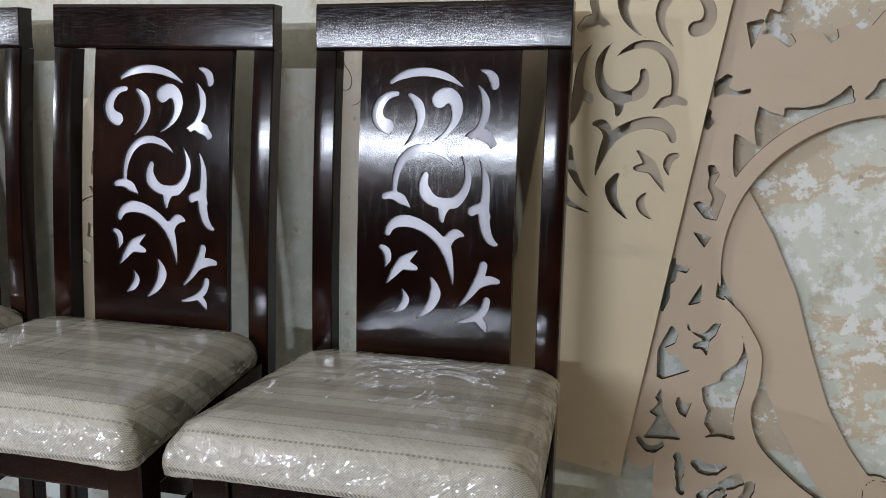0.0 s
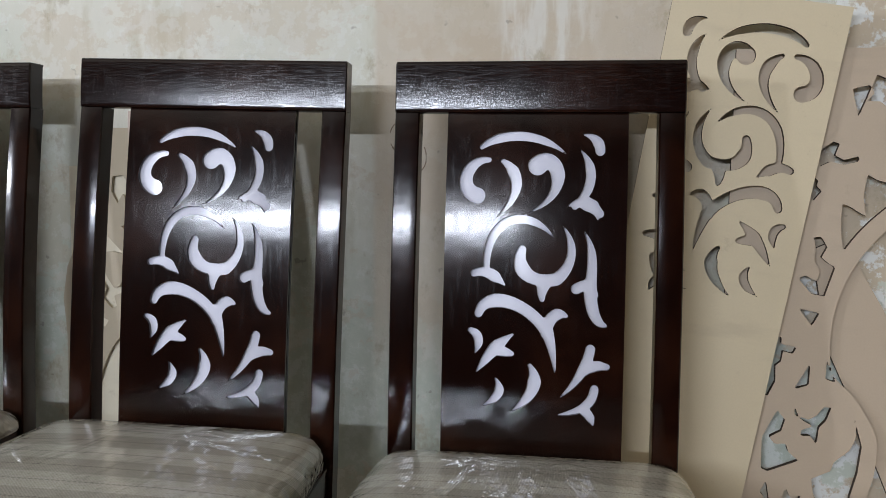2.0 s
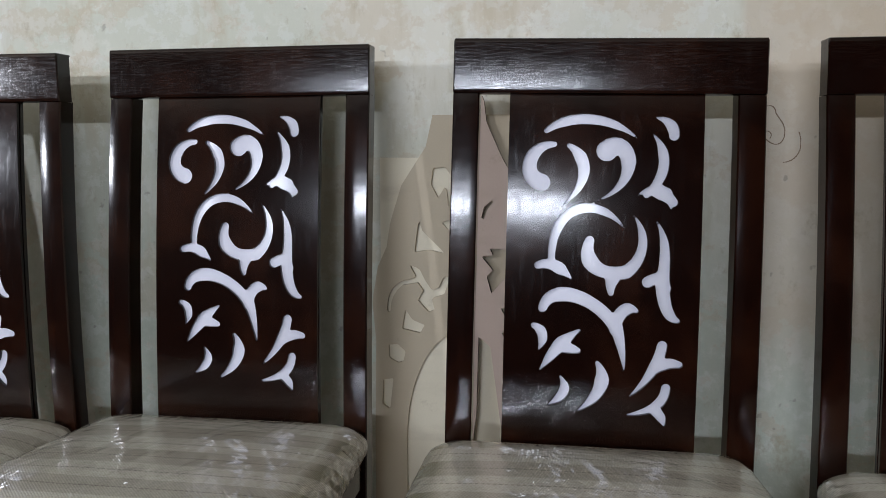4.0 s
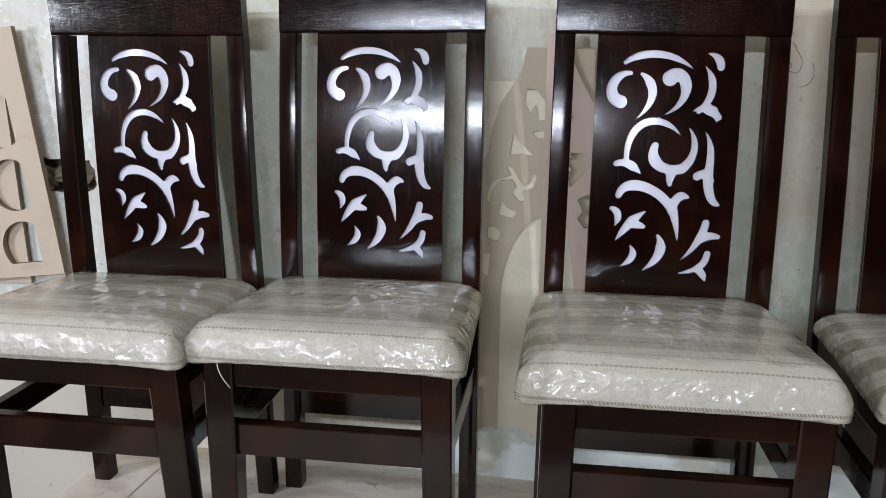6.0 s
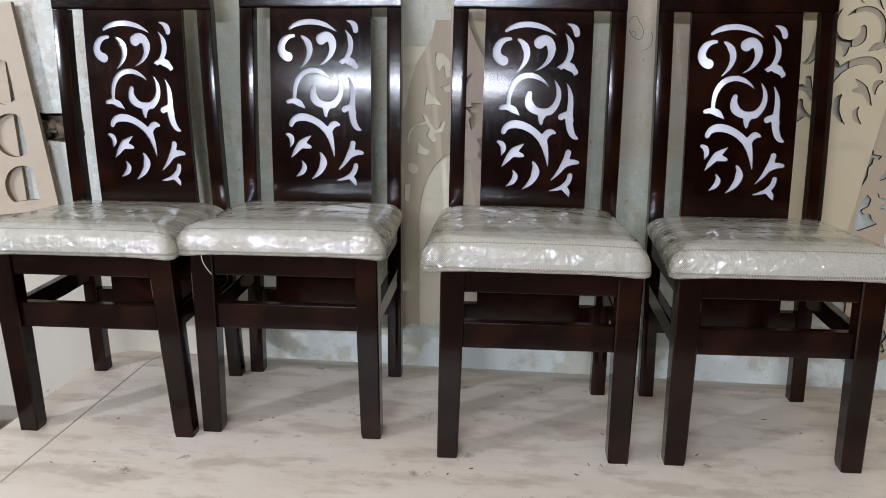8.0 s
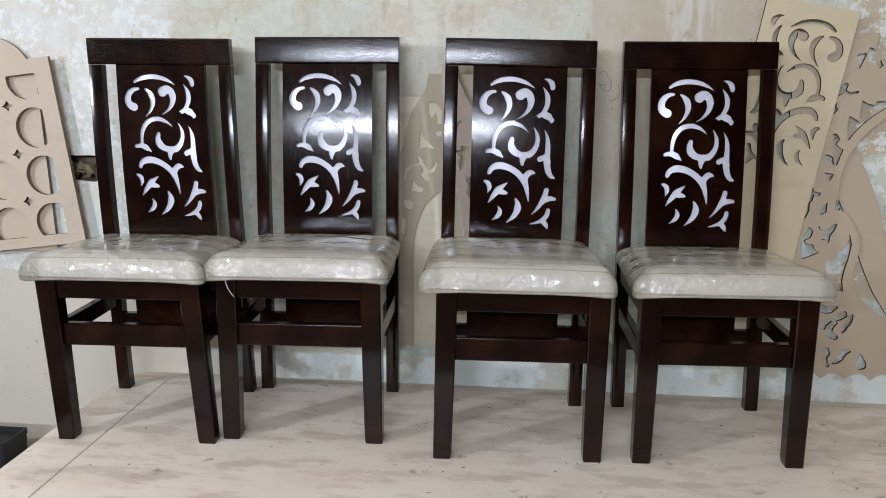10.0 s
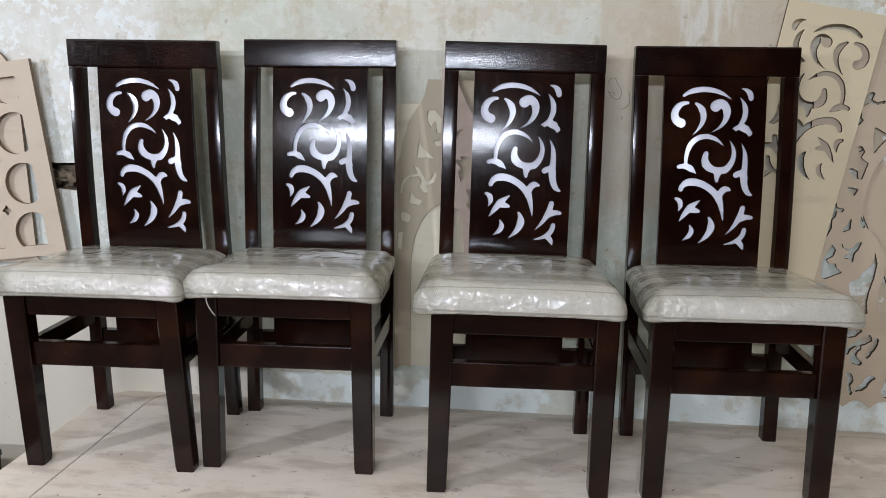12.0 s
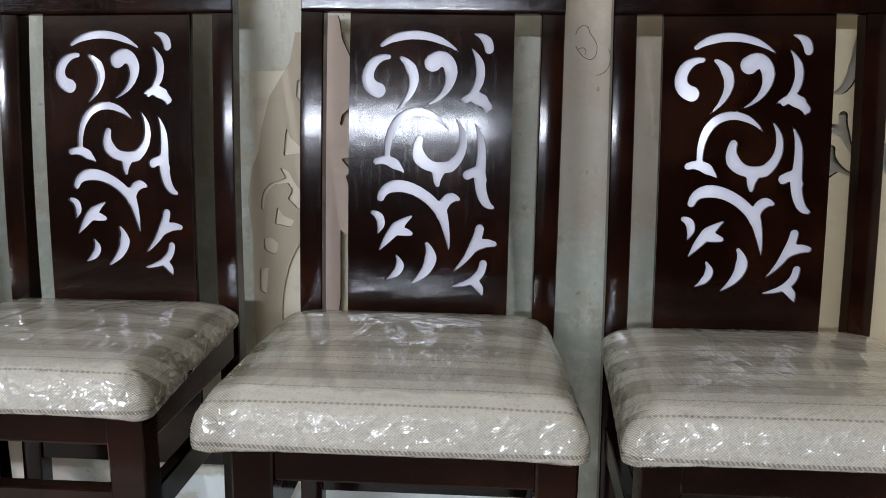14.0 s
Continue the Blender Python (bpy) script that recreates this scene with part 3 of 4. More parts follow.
def top_rail():
    """The head rail: its face rolls from upright at the foot to a lean at the top, with rounded edges."""
    section, z0, z1 = [], 0.9775, 1.053
    steps = (0, 0.012, 0.03, 0.08, 0.2, 0.35, 0.5, 0.65, 0.8, 0.92, 0.97, 0.988, 1)
    for k, s in enumerate(steps):
        z = z0 + (z1 - z0) * s
        y = back_depth(z0) - 0.0085 + 0.0018 * s + 0.0032 * s * s
        if k in (0, 12):
            y += 0.0022
        elif k in (1, 11):
            y += 0.0005
        section.append((y, z))
    far = [(y + 0.036, z) for y, z in section[::-1]]
    rings = []
    for x, shrink in ((-0.2122, 0.0022), (-0.2104, 0.0), (-0.1, 0.0), (0.1, 0.0), (0.2104, 0.0), (0.2122, 0.0022)):
        rings.append([(x, y + shrink, z - shrink * (z > 1.01)) for y, z in section] + [(x, y - shrink, z - shrink * (z > 1.01)) for y, z in far])
    bm = loft(rings)
    for e in bm.edges:
        e.smooth = e.calc_face_angle(0) < 0.6
    return bm


def seat_cushion(plump):
    """A padded seat: rounded outline, domed top, drooping front corners; plump lifts its back."""
    outline = []
    half_front, half_back, y0, y1, rad = 0.238, 0.222, -0.034, 0.398, 0.045
    for cx, cy, start, w in ((1, 1, 0, half_back), (-1, 1, 90, half_back), (-1, 0, 180, half_front), (1, 0, 270, half_front)):
        for k in range(9):
            a = radians(start + 90 * k / 8)
            r = rad if cy else 0.020
            yc = (y1 - r) if cy else (y0 + r)
            outline.append((cx * (w - r) + r * math.cos(a), yc + r * math.sin(a)))
    fine = []
    for (ax, ay), (bx, by) in zip(outline, outline[1:] + outline[:1]):
        n = max(1, round(math.hypot(bx - ax, by - ay) / 0.03))
        fine += [(ax + (bx - ax) * k / n, ay + (by - ay) * k / n) for k in range(n)]
    cy = (y0 + y1) / 2
    rings = []
    for inset, z in ((0.03, 0.443), (0.008, 0.444), (0.001, 0.449), (0.0, 0.458), (0.001, 0.472), (0.005, 0.485), (0.011, 0.495), (0.022, 0.503), (0.042, 0.509), (0.08, 0.513), (0.14, 0.516), (0.19, 0.517)):
        ring = []
        for x, y in fine:
            k = 1 - inset / 0.215
            droop = 0.008 * (abs(x) / 0.238) ** 4 * max(0.0, (cy - y) / 0.2) if z < 0.5 else 0
            bow = 0.006 * math.cos(min(1.0, abs(x) / 0.24) * math.pi / 2) if y < 0.0 else 0
            yy = cy + (y - cy) * k
            sink = (0.022 - plump) * max(0.0, (yy - y0) / (y1 - y0)) * min(1.0, max(0.0, (z - 0.444) / 0.05))
            ring.append((x * k, yy - bow, z - droop - sink + 0.4 * plump * min(1.0, max(0.0, (z - 0.444) / 0.05))))
        rings.append(ring)
    return loft(rings)


def dining_chair(rack=0.0, plump=0.0, slip=0.0):
    """One chair. rack: how far the loose frame leans sideways for each metre of height; slip: how far the cushion has slid."""
    thing = tagged(new("dining_chair"), "dark glossy wooden dining chair with white scroll inlay and film-wrapped seat", "chair", "row of dining chairs")
    for s in (-1, 1):
        rings = []
        for z, w, d in ((0.0, 0.044, 0.040), (0.012, 0.046, 0.042), (0.25, 0.050, 0.046), (0.443, 0.052, 0.048)):
            a, b = s * 0.212, s * (0.212 - w)
            rings.append([(x, y, z) for x, y in chamfered(min(a, b), max(a, b), 0.0, d, 0.003)])
        part("front_leg", loft(rings), WOOD, thing)
    for s in (-1, 1):
        a, b = s * 0.212, s * 0.175
        part("back_post", back_post(min(a, b), max(a, b)), WOOD, thing, smooth=True)
    part("top_rail", top_rail(), WOOD, thing, smooth=True)
    part("lower_back_rail", curved_bar(-0.176, 0.176, np.linspace(0.174, 0.236, 6), 0.000, 0.024, 0.002), WOOD, thing)
    # the back's centre panel: a pierced face, white laminate showing in the cuts, and a dark back
    half, top, bottom = 0.1325, 0.978, 0.236
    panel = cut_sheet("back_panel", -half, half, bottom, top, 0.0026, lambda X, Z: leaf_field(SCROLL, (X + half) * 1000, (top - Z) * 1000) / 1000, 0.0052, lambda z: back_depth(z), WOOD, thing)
    sheet = lambda y0, t, inset: curved_bar(-half + inset, half - inset, np.linspace(bottom + inset, top - inset, 60), -y0, t, 0.0005)
    part("inlay", sheet(0.0053, 0.003, 0.004), INLAY, panel, "lavender-white laminate inlay", True)
    part("panel_back", sheet(0.0086, 0.008, 0.0), WOOD, panel)
    part("front_apron", block(-0.162, 0.162, 0.008, 0.030, 0.386, 0.444), WOOD, thing)
    part("front_stretcher", block(-0.163, 0.163, 0.012, 0.036, 0.259, 0.318), WOOD, thing)
    for s in (-1, 1):
        a, b = s * 0.206, s * 0.184
        part("side_apron", block(min(a, b), max(a, b), 0.046, 0.386, 0.381, 0.444), WOOD, thing)
        part("side_stretcher", block(min(a, b), max(a, b), 0.044, 0.376, 0.262, 0.308), WOOD, thing)
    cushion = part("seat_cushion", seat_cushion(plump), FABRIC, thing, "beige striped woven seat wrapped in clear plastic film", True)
    for v in cushion.data.vertices:
        v.co.x += slip
    if rack:
        for ob in thing.children_recursive:
            for v in ob.data.vertices:
                v.co.x += rack * v.co.z
    return thing


CHAIRS = [  # x and y of the front's middle, turn, lean, size
    (-0.909, 1.437, 1.9, -0.3, 1.0035),
    (0.156, 1.420, 2.4, -0.2, 0.9915),
]
first = None
for x, y, turn, lean, size in CHAIRS:
    m = pose(x, y, 0, 0, lean, turn) @ Matrix.Scale(size, 4)
    if first is None:
        first = dining_chair()
        first.matrix_basis = m
    else:
        copy_thing(first, m)
# the chair beside the stand's end has a loose frame that leans; another has a fuller seat
leaning = dining_chair(rack=-0.056)
leaning.matrix_basis = pose(-1.342, 1.388, 0, 0, 0, 2.4) @ Matrix.Scale(0.996, 4)
fuller = dining_chair(plump=0.012, slip=-0.016)
fuller.matrix_basis = pose(-0.344, 1.390, 0, 0, 0.73, 4.1) @ Matrix.Scale(0.998, 4)


# ---- fretwork boards against the wall ----
def on_wall(ob, x, y, z, turn=0.0):
    ob.matrix_basis = pose(x, y, z, 0, turn, 0)
    return ob


# long yellow board with the mirrored scrollwork, leaning to one side
def scroll_board():
    w, h, k = 0.262, 0.925, 1020

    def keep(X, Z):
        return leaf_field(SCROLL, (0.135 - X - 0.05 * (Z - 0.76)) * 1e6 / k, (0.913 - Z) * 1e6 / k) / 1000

    ob = cut_sheet("scroll_board", -w / 2, w / 2, 0, h, 0.003, keep, 0.009, lambda z: 0.0, YELLOW_BOARD, rim_material=BURNT)
    return tagged(ob, "pale yellow fibreboard strip cut with scroll openings, against the wall", "board")


on_wall(scroll_board(), 0.315, 1.984, 0.245, 9.2)


def arch_board():
    """A wide fretted board with a round arch, a rosette and a scalloped foot."""
    edge_z = (0.0, 0.10, 0.15, 0.19, 0.226, 0.254, 0.308, 0.368, 0.421, 0.482, 0.548, 0.575)
    edge_x = (0.80, 0.79, 0.95, 0.84, 0.771, 0.733, 0.674, 0.655, 0.669, 0.669, 0.628, 0.590)
    crown = [
        notch(0.601, 1.019, 0.625, 1.024, 0.633, 1.012, 0.622, 1.000, 0.641, 1.000, 0.667, 0.979, 0.678, 0.989, 0.668, 1.003, 0.700, 1.010, 0.716, 1.000, 0.727, 0.986, 0.739, 0.995, 0.735, 1.008, 0.755, 1.017, 0.768, 1.006, 0.783, 1.012, 0.800, 1.036, 0.83, 1.03, 0.84, 1.09, 0.66, 1.09, 0.650, 1.033, 0.635, 1.040, 0.612, 0.976),
        notch(0.578, 0.939, 0.588, 0.936, 0.582, 0.918, 0.595, 0.911, 0.616, 0.917, 0.617, 0.909, 0.595, 0.904, 0.575, 0.908, 0.560, 0.900, 0.560, 0.925),
        notch(0.552, 0.885, 0.560, 0.879, 0.558, 0.870, 0.566, 0.863, 0.554, 0.847, 0.545, 0.860),
    ]
    acanthus = [
        notch(0.558, 0.791, 0.569, 0.792, 0.579, 0.776, 0.571, 0.760, 0.580, 0.752, 0.592, 0.745, 0.579, 0.699, 0.559, 0.702, 0.539, 0.726, 0.549, 0.731, 0.566, 0.722, 0.570, 0.738, 0.561, 0.754, 0.562, 0.773),
        notch(0.542, 0.678, 0.573, 0.672, 0.563, 0.651),
        notch(0.564, 0.592, 0.541, 0.548, 0.563, 0.556),
        notch(0.588, 0.597, 0.603, 0.562, 0.587, 0.568),
        notch(0.512, 0.632, 0.519, 0.631, 0.519, 0.620, 0.542, 0.616, 0.537, 0.605, 0.522, 0.609, 0.520, 0.592, 0.512, 0.585, 0.513, 0.560, 0.501, 0.532, 0.490, 0.56, 0.49, 0.61),
    ]
    rosette = [
        notch(0.542, 0.525, 0.551, 0.505, 0.566, 0.500, 0.578, 0.508, 0.587, 0.522, 0.599, 0.522, 0.592, 0.500, 0.582, 0.488, 0.580, 0.461, 0.570, 0.474, 0.555, 0.473, 0.556, 0.483, 0.574, 0.490, 0.560, 0.497, 0.545, 0.507),
        notch(0.518, 0.513, 0.531, 0.498, 0.526, 0.479, 0.508, 0.468, 0.517, 0.457, 0.534, 0.459, 0.538, 0.446, 0.554, 0.432, 0.508, 0.411, 0.498, 0.416, 0.497, 0.467),
        notch(0.633, 0.510, 0.647, 0.462, 0.643, 0.418, 0.634, 0.380, 0.631, 0.345, 0.637, 0.314, 0.610, 0.318, 0.581, 0.311, 0.596, 0.321, 0.583, 0.339, 0.588, 0.363, 0.579, 0.380, 0.575, 0.404, 0.603, 0.419, 0.607, 0.434, 0.630, 0.455, 0.638, 0.478),
        notch(0.537, 0.387, 0.545, 0.371, 0.561, 0.375, 0.552, 0.345, 0.540, 0.352, 0.533, 0.370),
    ]
    beside = [
        notch(0.507, 0.396, 0.498, 0.376, 0.505, 0.368, 0.489, 0.348, 0.504, 0.340, 0.481, 0.297, 0.510, 0.300, 0.547, 0.302, 0.530, 0.328, 0.515, 0.350),
    ]
    cuts = [
        leaf(0.474, 0.296, 0.490, 0.272, 0.505, 0.275, 0.515, 0.292, r=(0.005, 0.008, 0.004)),
        leaf(0.543, 0.270, 0.552, 0.25, 0.545, 0.225, 0.552, 0.205, r=(0.008, 0.009, 0.005, 0.008)),
        leaf(0.575, 0.262, 0.588, 0.250, 0.605, 0.250, 0.620, 0.262, r=(0.008, 0.012, 0.012, 0.006)),
        leaf(0.590, 0.200, 0.610, 0.23, 0.625, 0.22, 0.645, 0.24, r=(0.010, 0.005, 0.010, 0.012)),
        leaf(0.626, 0.212, 0.606, 0.20, 0.606, 0.165, 0.630, 0.168, r=(0.006, 0.008, 0.010, 0.008)),
        leaf(0.668, 0.235, 0.668, 0.215, 0.655, 0.205, 0.650, 0.185, r=(0.008, 0.009, 0.005)),
        leaf(0.602, 0.130, 0.622, 0.12, 0.600, 0.095, 0.616, 0.075, r=(0.007, 0.009, 0.004, 0.006)),
        leaf(0.676, 0.122, 0.650, 0.125, 0.665, 0.095, 0.632, 0.085, r=(0.005, 0.009, 0.010, 0.006)),
        leaf(0.708, 0.118, 0.712, 0.105, 0.714, 0.095, 0.716, 0.080, r=(0.001, 0.008, 0.016)),
    ]

    def keep(X, Z):
        solid = np.hypot(X - 0.84, Z - 0.63) - 0.249
        angle = np.arctan2(Z - 0.63, X - 0.84)
        # the acanthus edge above the ring: bays of uneven depth, parted by narrow bridges
        bay_turn = (1.66, 1.70, 1.72, 1.765, 1.785, 1.82, 1.84, 1.89, 1.98, 2.07, 2.16, 2.18, 2.235, 2.25, 2.33, 2.39, 2.41, 2.42, 2.56, 2.61)
        bay_deep = (0.056, 0.055, 0.042, 0.032, 0.028, 0.052, 0.054, 0.045, 0.038, 0.044, 0.060, 0.048, 0.070, 0.084, 0.062, 0.036, 0.068, 0.075, 0.040, 0.026)
        outer = np.interp(angle, bay_turn, bay_deep)
        slot = np.maximum(0.0265 - solid, solid - outer)
        shut = (angle < 1.3) | (angle > 2.61) | (np.abs(angle - 1.80) < 0.022)
        slot = np.where(shut, 1.0, slot)
        zz = np.linspace(0, 0.6, 241)
        xx = np.convolve(np.pad(np.interp(zz, edge_z, edge_x), 8, mode="edge"), np.ones(17) / 17, mode="valid")
        below = np.interp(Z, zz, xx) - X
        f = np.where(Z > 0.575, solid, np.minimum(below, 0.1))
        top = 1.08 - Z
        jagged = notch_field(crown + acanthus + rosette + beside, X, Z)
        foot = Z - 0.030 - 0.022 * np.abs(np.sin(X * 42))
        teeth = 0.0042 * (np.abs(np.mod(X * 52 + Z * 23, 1) - 0.5) + np.abs(np.mod(Z * 47 - X * 19, 1) - 0.5) - 0.5)
        corner = np.where(Z < 0.262, np.maximum(X - 0.503, 0.024 - np.hypot(X - 0.478, Z - 0.262)), 1.0)
        f = np.minimum(f, corner)
        return np.minimum(np.minimum(np.minimum(f, slot), leaf_field(cuts, X, Z) + teeth), np.minimum(np.minimum(top, jagged), foot))

    ob = cut_sheet("arch_board", 0.43, 1.10, 0.0, 1.10, 0.0033, keep, 0.009, lambda z: 0.0, PINK_BOARD, rim_material=BURNT)
    return tagged(ob, "brown fretted fibreboard arch panel propped against the wall", "board")


on_wall(arch_board(), 0, 1.999, 0)


def crescent_board():
    """A plain sickle-shaped offcut that ends in a small round."""
    sickle = [notch(0.560, 0.770, 0.592, 0.611, 0.619, 0.554, 0.669, 0.438, 0.699, 0.369, 0.729, 0.311, 0.781, 0.235, 0.850, 0.175, 0.900, 0.215, 0.847, 0.282, 0.817, 0.323, 0.780, 0.390, 0.745, 0.486, 0.715, 0.582, 0.672, 0.675, 0.623, 0.757, 0.600, 0.790)]
    score = [leaf(0.848, 0.232, 0.842, 0.285, 0.905, 0.280, 0.888, 0.225, r=(0.0012, 0.0012))]

    def keep(X, Z):
        body = np.maximum(-notch_field(sickle, X, Z), 0.026 - np.hypot(X - 0.867, Z - 0.250))
        return np.minimum(body, leaf_field(score, X, Z))

    ob = cut_sheet("crescent_board", 0.54, 0.92, 0.15, 0.80, 0.0045, keep, 0.009, lambda z: 0.0, PINK_BOARD, rim_material=BURNT)
    return tagged(ob, "plain brown crescent-shaped fibreboard offcut behind the arch panel", "board")


on_wall(crescent_board(), 0, 2.012, 0)


def lattice_board():
    """A board pierced with rings of round holes and small four-pointed stars."""
    w, h, pitch = 0.62, 0.60, 0.155

    def keep(X, Z):
        f = np.full(X.shape, 1.0)
        for i in range(4):
            for j in range(5):
                cx, cz = w - 0.092 - i * pitch, 0.541 - j * pitch
                f = np.minimum(f, np.hypot(X - cx, Z - cz) - 0.064)
                sx, sz = np.abs(X - cx + pitch / 2), np.abs(Z - cz + pitch / 2)
                f = np.minimum(f, (np.sqrt(sx) + np.sqrt(sz) - math.sqrt(0.028)) * 0.1)
        rim = np.minimum(np.minimum(X - 0.03, w - 0.055 - X), np.minimum(Z - 0.035, h - 0.045 - Z))
        return np.minimum(np.maximum(f, -rim), 1)

    ob = cut_sheet("lattice_board", 0, w, 0, h, 0.004, keep, 0.014, lambda z: 0.0, PALE_BOARD, rim_material=BROWN_EDGE)
    return tagged(ob, "pale fibreboard pierced with round holes and stars", "board")


on_wall(lattice_board(), -2.39, 1.985, 0.325, -7.3)
plain_sheet = cut_sheet("plain_board", 0, 0.5, 0, 0.72, 0.01, lambda X, Z: np.minimum(0.16 - np.hypot(np.maximum(X - 0.32, 0), np.maximum(Z - 0.54, 0)), 1), 0.009, lambda z: 0.0, PALE_BOARD, rim_material=BROWN_EDGE)
tagged(plain_sheet, "plain pale fibreboard sheet with a rounded shoulder", "board")
on_wall(plain_sheet, -2.37, 2.008, 0.35, -2.0)


def leaf_board():
    """The fretted board between two chairs, with a slanting shoulder and an arch."""
    leaves = [
        notch(-0.666, 0.784, -0.660, 0.763, -0.620, 0.725, -0.647, 0.731, -0.674, 0.727),
        notch(-0.683, 0.706, -0.665, 0.698, -0.656, 0.680, -0.644, 0.663, -0.632, 0.667, -0.624, 0.685, -0.616, 0.688, -0.614, 0.680, -0.623, 0.656, -0.644, 0.649, -0.639, 0.629, -0.650, 0.625, -0.668, 0.644, -0.659, 0.661, -0.668, 0.675, -0.692, 0.670, -0.689, 0.678, -0.671, 0.684),
        notch(-0.690, 0.628, -0.677, 0.610, -0.656, 0.602, -0.665, 0.588, -0.696, 0.594),
        notch(-0.720, 0.565, -0.704, 0.567, -0.690, 0.555, -0.694, 0.537, -0.704, 0.534, -0.719, 0.542),
        notch(-0.730, 0.503, -0.712, 0.506, -0.718, 0.450, -0.732, 0.459),
        notch(-0.642, 0.868, -0.622, 0.870, -0.598, 0.840, -0.596, 0.805, -0.615, 0.802, -0.620, 0.840, -0.633, 0.819, -0.645, 0.840),
        notch(-0.627, 0.778, -0.600, 0.785, -0.595, 0.765, -0.615, 0.764),
    ]
    slit = [leaf(-0.719, 0.625, -0.719, 0.655, -0.705, 0.672, -0.683, 0.678, r=(0.003, 0.004, 0.002))]
    side_z = (0.40, 0.57, 0.64, 0.70, 0.735, 0.774, 0.839, 0.903, 0.952)
    side_x = (-0.745, -0.742, -0.748, -0.738, -0.722, -0.716, -0.696, -0.654, -0.643)

    def keep(X, Z):
        side = X - np.interp(Z, side_z, side_x)
        arch = np.where(Z < 0.40, -(X + 0.688), (np.hypot((X + 0.585) / 0.103, (Z - 0.40) / 0.195) - 1) * 0.1)
        foot = Z - 0.075 - 0.012 * np.sin(X * 60)
        return np.minimum(np.minimum(side, foot), np.minimum(arch, np.minimum(leaf_field(slit, X, Z), notch_field(leaves, X, Z))))

    ob = cut_sheet("leaf_board", -0.78, -0.50, 0.05, 0.955, 0.0035, keep, 0.006, lambda z: 0.0, BEIGE_BOARD)
    return tagged(ob, "thin beige fibreboard cut with leaf openings and an arch", "board")


on_wall(leaf_board(), 0, 2.003, 0)


def backing_board():
    ob = cut_sheet("backing_board", -0.735, -0.47, 0.06, 0.885, 0.02, lambda X, Z: Z - 0.085 - 0.02 * np.sin(X * 45) * (X > -0.62), 0.006, lambda z: 0.0, CREAM_BOARD, rim_material=BROWN_EDGE)
    return tagged(ob, "plain pale fibreboard sheet behind the leaf board", "board")


on_wall(backing_board(), 0, 2.012, 0)


def jagged_board():
    teeth = [
        notch(-0.559, 0.786, -0.554, 0.806, -0.537, 0.820, -0.539, 0.813, -0.549, 0.801, -0.553, 0.786),
        notch(-0.559, 0.725, -0.539, 0.702, -0.549, 0.691, -0.541, 0.663, -0.508, 0.702, -0.516, 0.736, -0.545, 0.738, -0.538, 0.726),
        notch(-0.490, 0.652, -0.508, 0.646, -0.525, 0.638, -0.512, 0.613, -0.523, 0.596, -0.507, 0.574, -0.483, 0.584),
        notch(-0.562, 0.589, -0.542, 0.573, -0.525, 0.449, -0.509, 0.331, -0.582, 0.329, -0.565, 0.454),
    ]
    brow_x = (-0.556, -0.551, -0.539, -0.525, -0.503, -0.470)
    brow_z = (0.984, 0.942, 0.916, 0.885, 0.848, 0.831)

    def keep(X, Z):
        # the upper edge falls away in a curve to one side
        f = np.minimum(np.interp(X, brow_x, brow_z) - Z, 0.1)
        return np.minimum(f, notch_field(teeth, X, Z))

    ob = cut_sheet("jagged_board", -0.60, -0.44, 0.20, 0.985, 0.0035, keep, 0.009, lambda z: 0.0, ROSE_BOARD, rim_material=BURNT)
    return tagged(ob, "pinkish-brown fretted fibreboard behind the chair back", "board")


on_wall(jagged_board(), 0, 1.990, 0)


# ---- small things ----
def dark_box():
    thing = tagged(new("storage_box"), "black plastic box on the floor beside the stand", "box")
    thing.location = (-2.106, 1.735, LOW)
    bm = bmesh.new()
    rings = [[(x, y, z) for x, y in chamfered(-s * 0.185, s * 0.185, -s * 0.06, s * 0.06, 0.006)] for s, z in ((0.97, 0), (1, 0.257), (1.02, 0.259), (1.02, 0.275), (0.96, 0.275), (0.94, 0.257))]
    part("body", loft(rings, bm), DARK_BOX, thing)


dark_box()


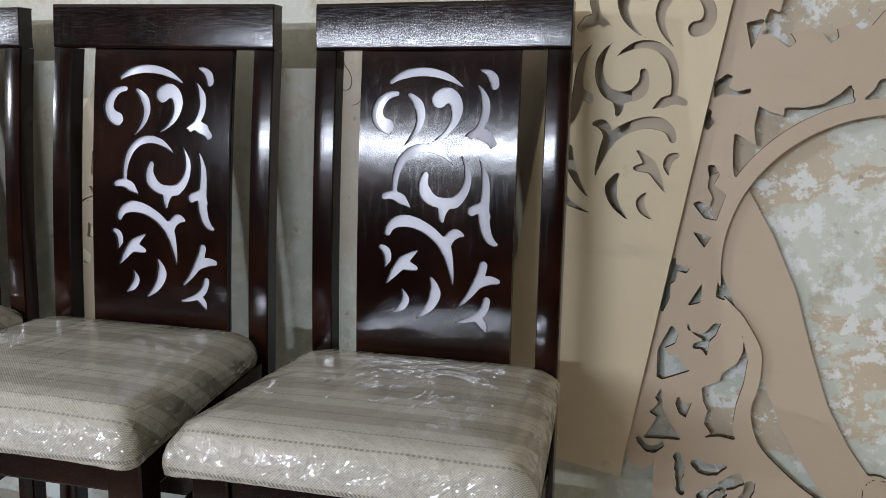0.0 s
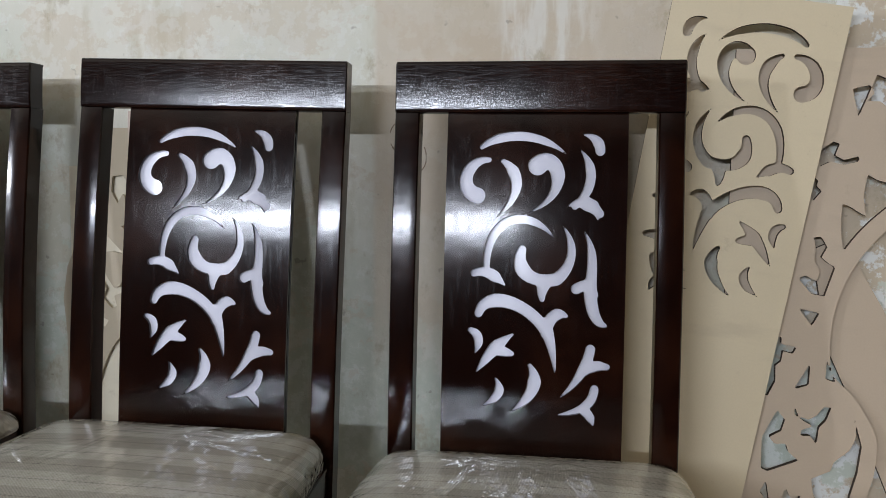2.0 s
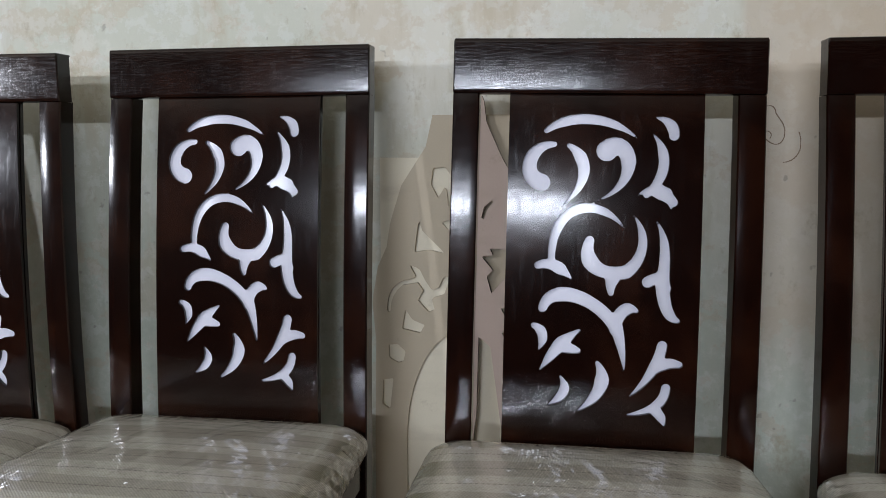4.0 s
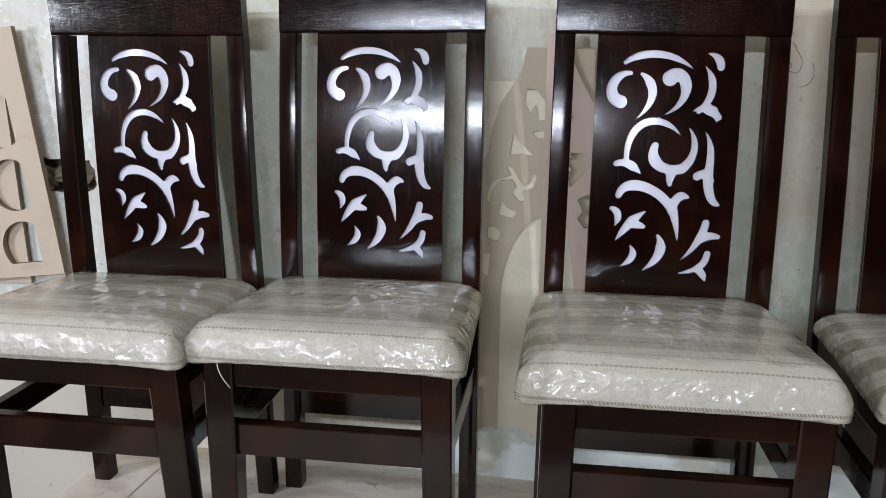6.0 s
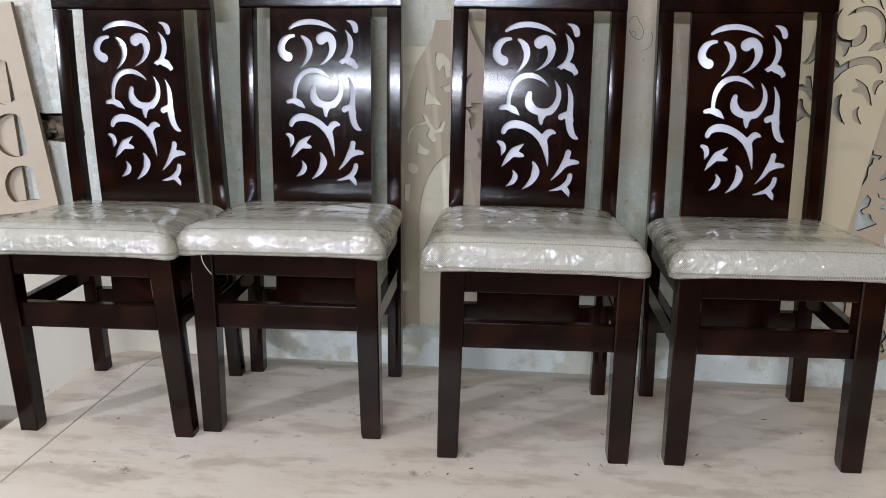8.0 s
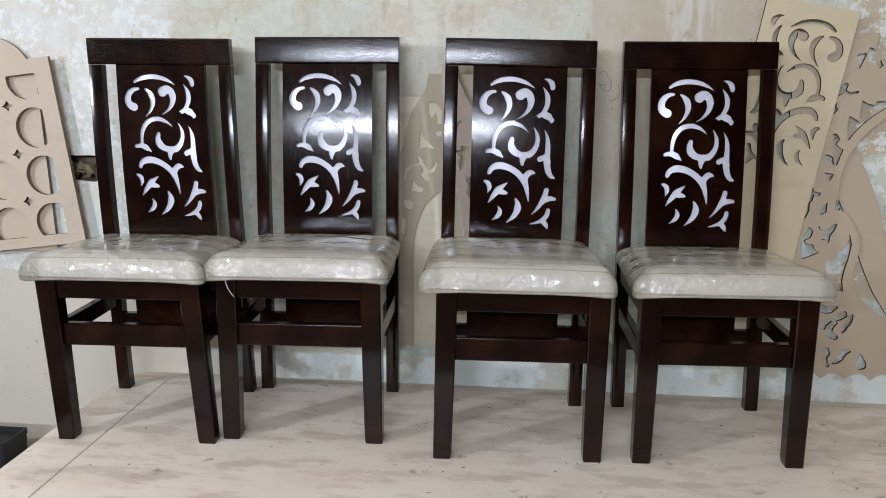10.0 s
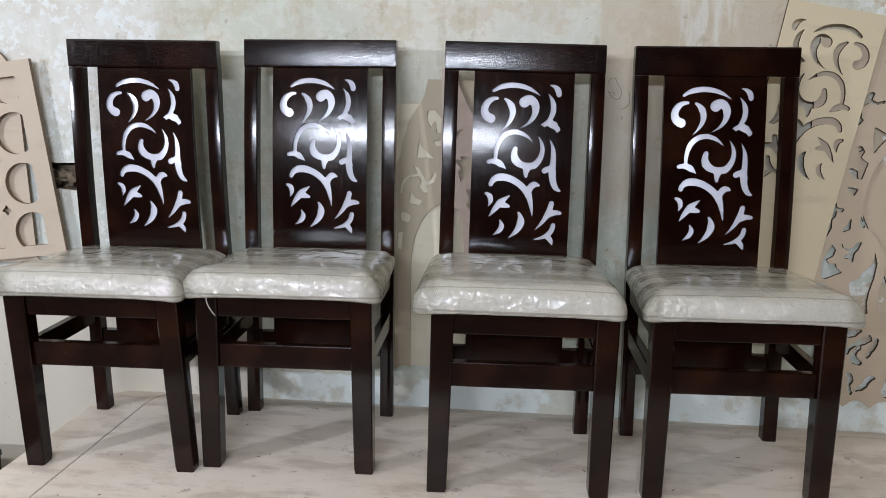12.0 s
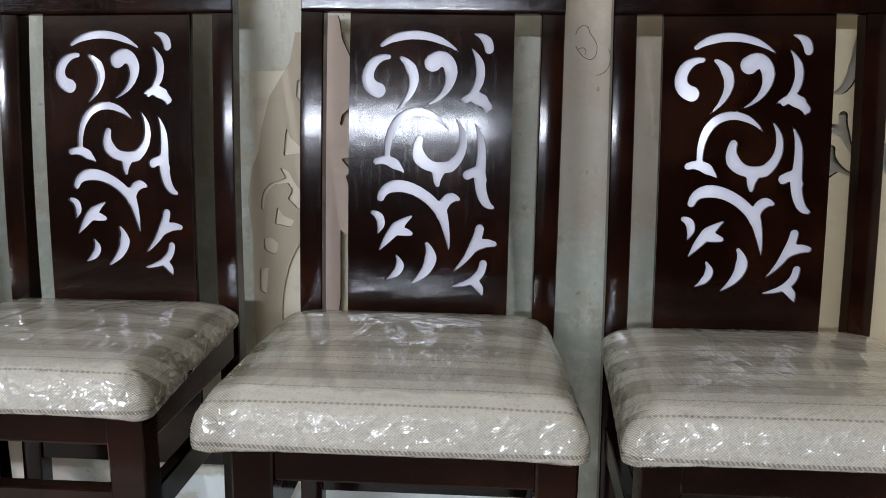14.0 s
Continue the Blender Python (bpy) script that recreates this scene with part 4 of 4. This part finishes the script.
def loose_thread():
    """A white thread that hangs from a seat's front edge."""
    bm = bmesh.new()
    rings = []
    for k in range(12):
        t = k / 11
        c = (-1.088 - 0.004 * math.sin(t * 3) + 0.022 * t * t, 1.418 - 0.006 * t, 0.452 - 0.055 * t)
        rings.append([(c[0] + 0.0009 * math.cos(a), c[1] + 0.0009 * math.sin(a), c[2]) for a in (0, 1.57, 3.14, 4.71)])
    tagged(part("loose_thread", loft(rings, bm), THREAD), "white sewing thread hanging from a seat edge", "thread")


loose_thread()


def scroll_outlines():
    """Thin dark scroll outlines on the plaster between two chairs."""
    w = 0.0008
    lines = [
        leaf(-0.129, 0.950, -0.125, 0.971, -0.106, 0.972, -0.104, 0.955, r=(w, w)),
        leaf(-0.128, 0.931, -0.116, 0.906, -0.094, 0.898, -0.090, 0.920, r=(w, w)),
        leaf(-0.090, 0.920, -0.087, 0.937, -0.099, 0.946, -0.104, 0.955, r=(w, w)),
        leaf(-0.090, 0.879, -0.067, 0.881, -0.060, 0.904, -0.069, 0.926, r=(w, w)),
        leaf(-0.123, 0.925, -0.115, 0.931, -0.106, 0.926, -0.111, 0.916, r=(w, w)),
        leaf(-0.102, 0.800, -0.090, 0.790, -0.078, 0.800, -0.066, 0.797, r=(w, w)),
    ]
    ob = cut_sheet("scroll_outlines", -0.17, 0.03, 0.80, 0.99, 0.0016, lambda X, Z: -leaf_field(lines, X, Z), 0.001, lambda z: 0.0, BROWN_EDGE)
    return tagged(ob, "thin dark scroll outlines on the plaster wall", "wall marking", kind="structure")


on_wall(scroll_outlines(), 0, WALL_Y - 0.0015, 0)


def wood_chips():
    """Shavings and crumbs left on the stand."""
    bm, rng = bmesh.new(), random.Random(21)
    for k in range(46):
        x, y = rng.uniform(-1.4, 1.0), rng.uniform(0.95, 1.75)
        l, w = rng.uniform(0.003, 0.012), rng.uniform(0.001, 0.003)
        m = pose(x, y, 0.0012, 0, 0, rng.uniform(0, 180)) @ Matrix.Diagonal((l, w, 0.0012, 1))
        bmesh.ops.create_cube(bm, size=1, matrix=m)
    ob = part("wood_chips", bm, BROWN_EDGE)
    tagged(ob, "scattered brown wood chips on the stand", "debris", kind="stuff")


wood_chips()
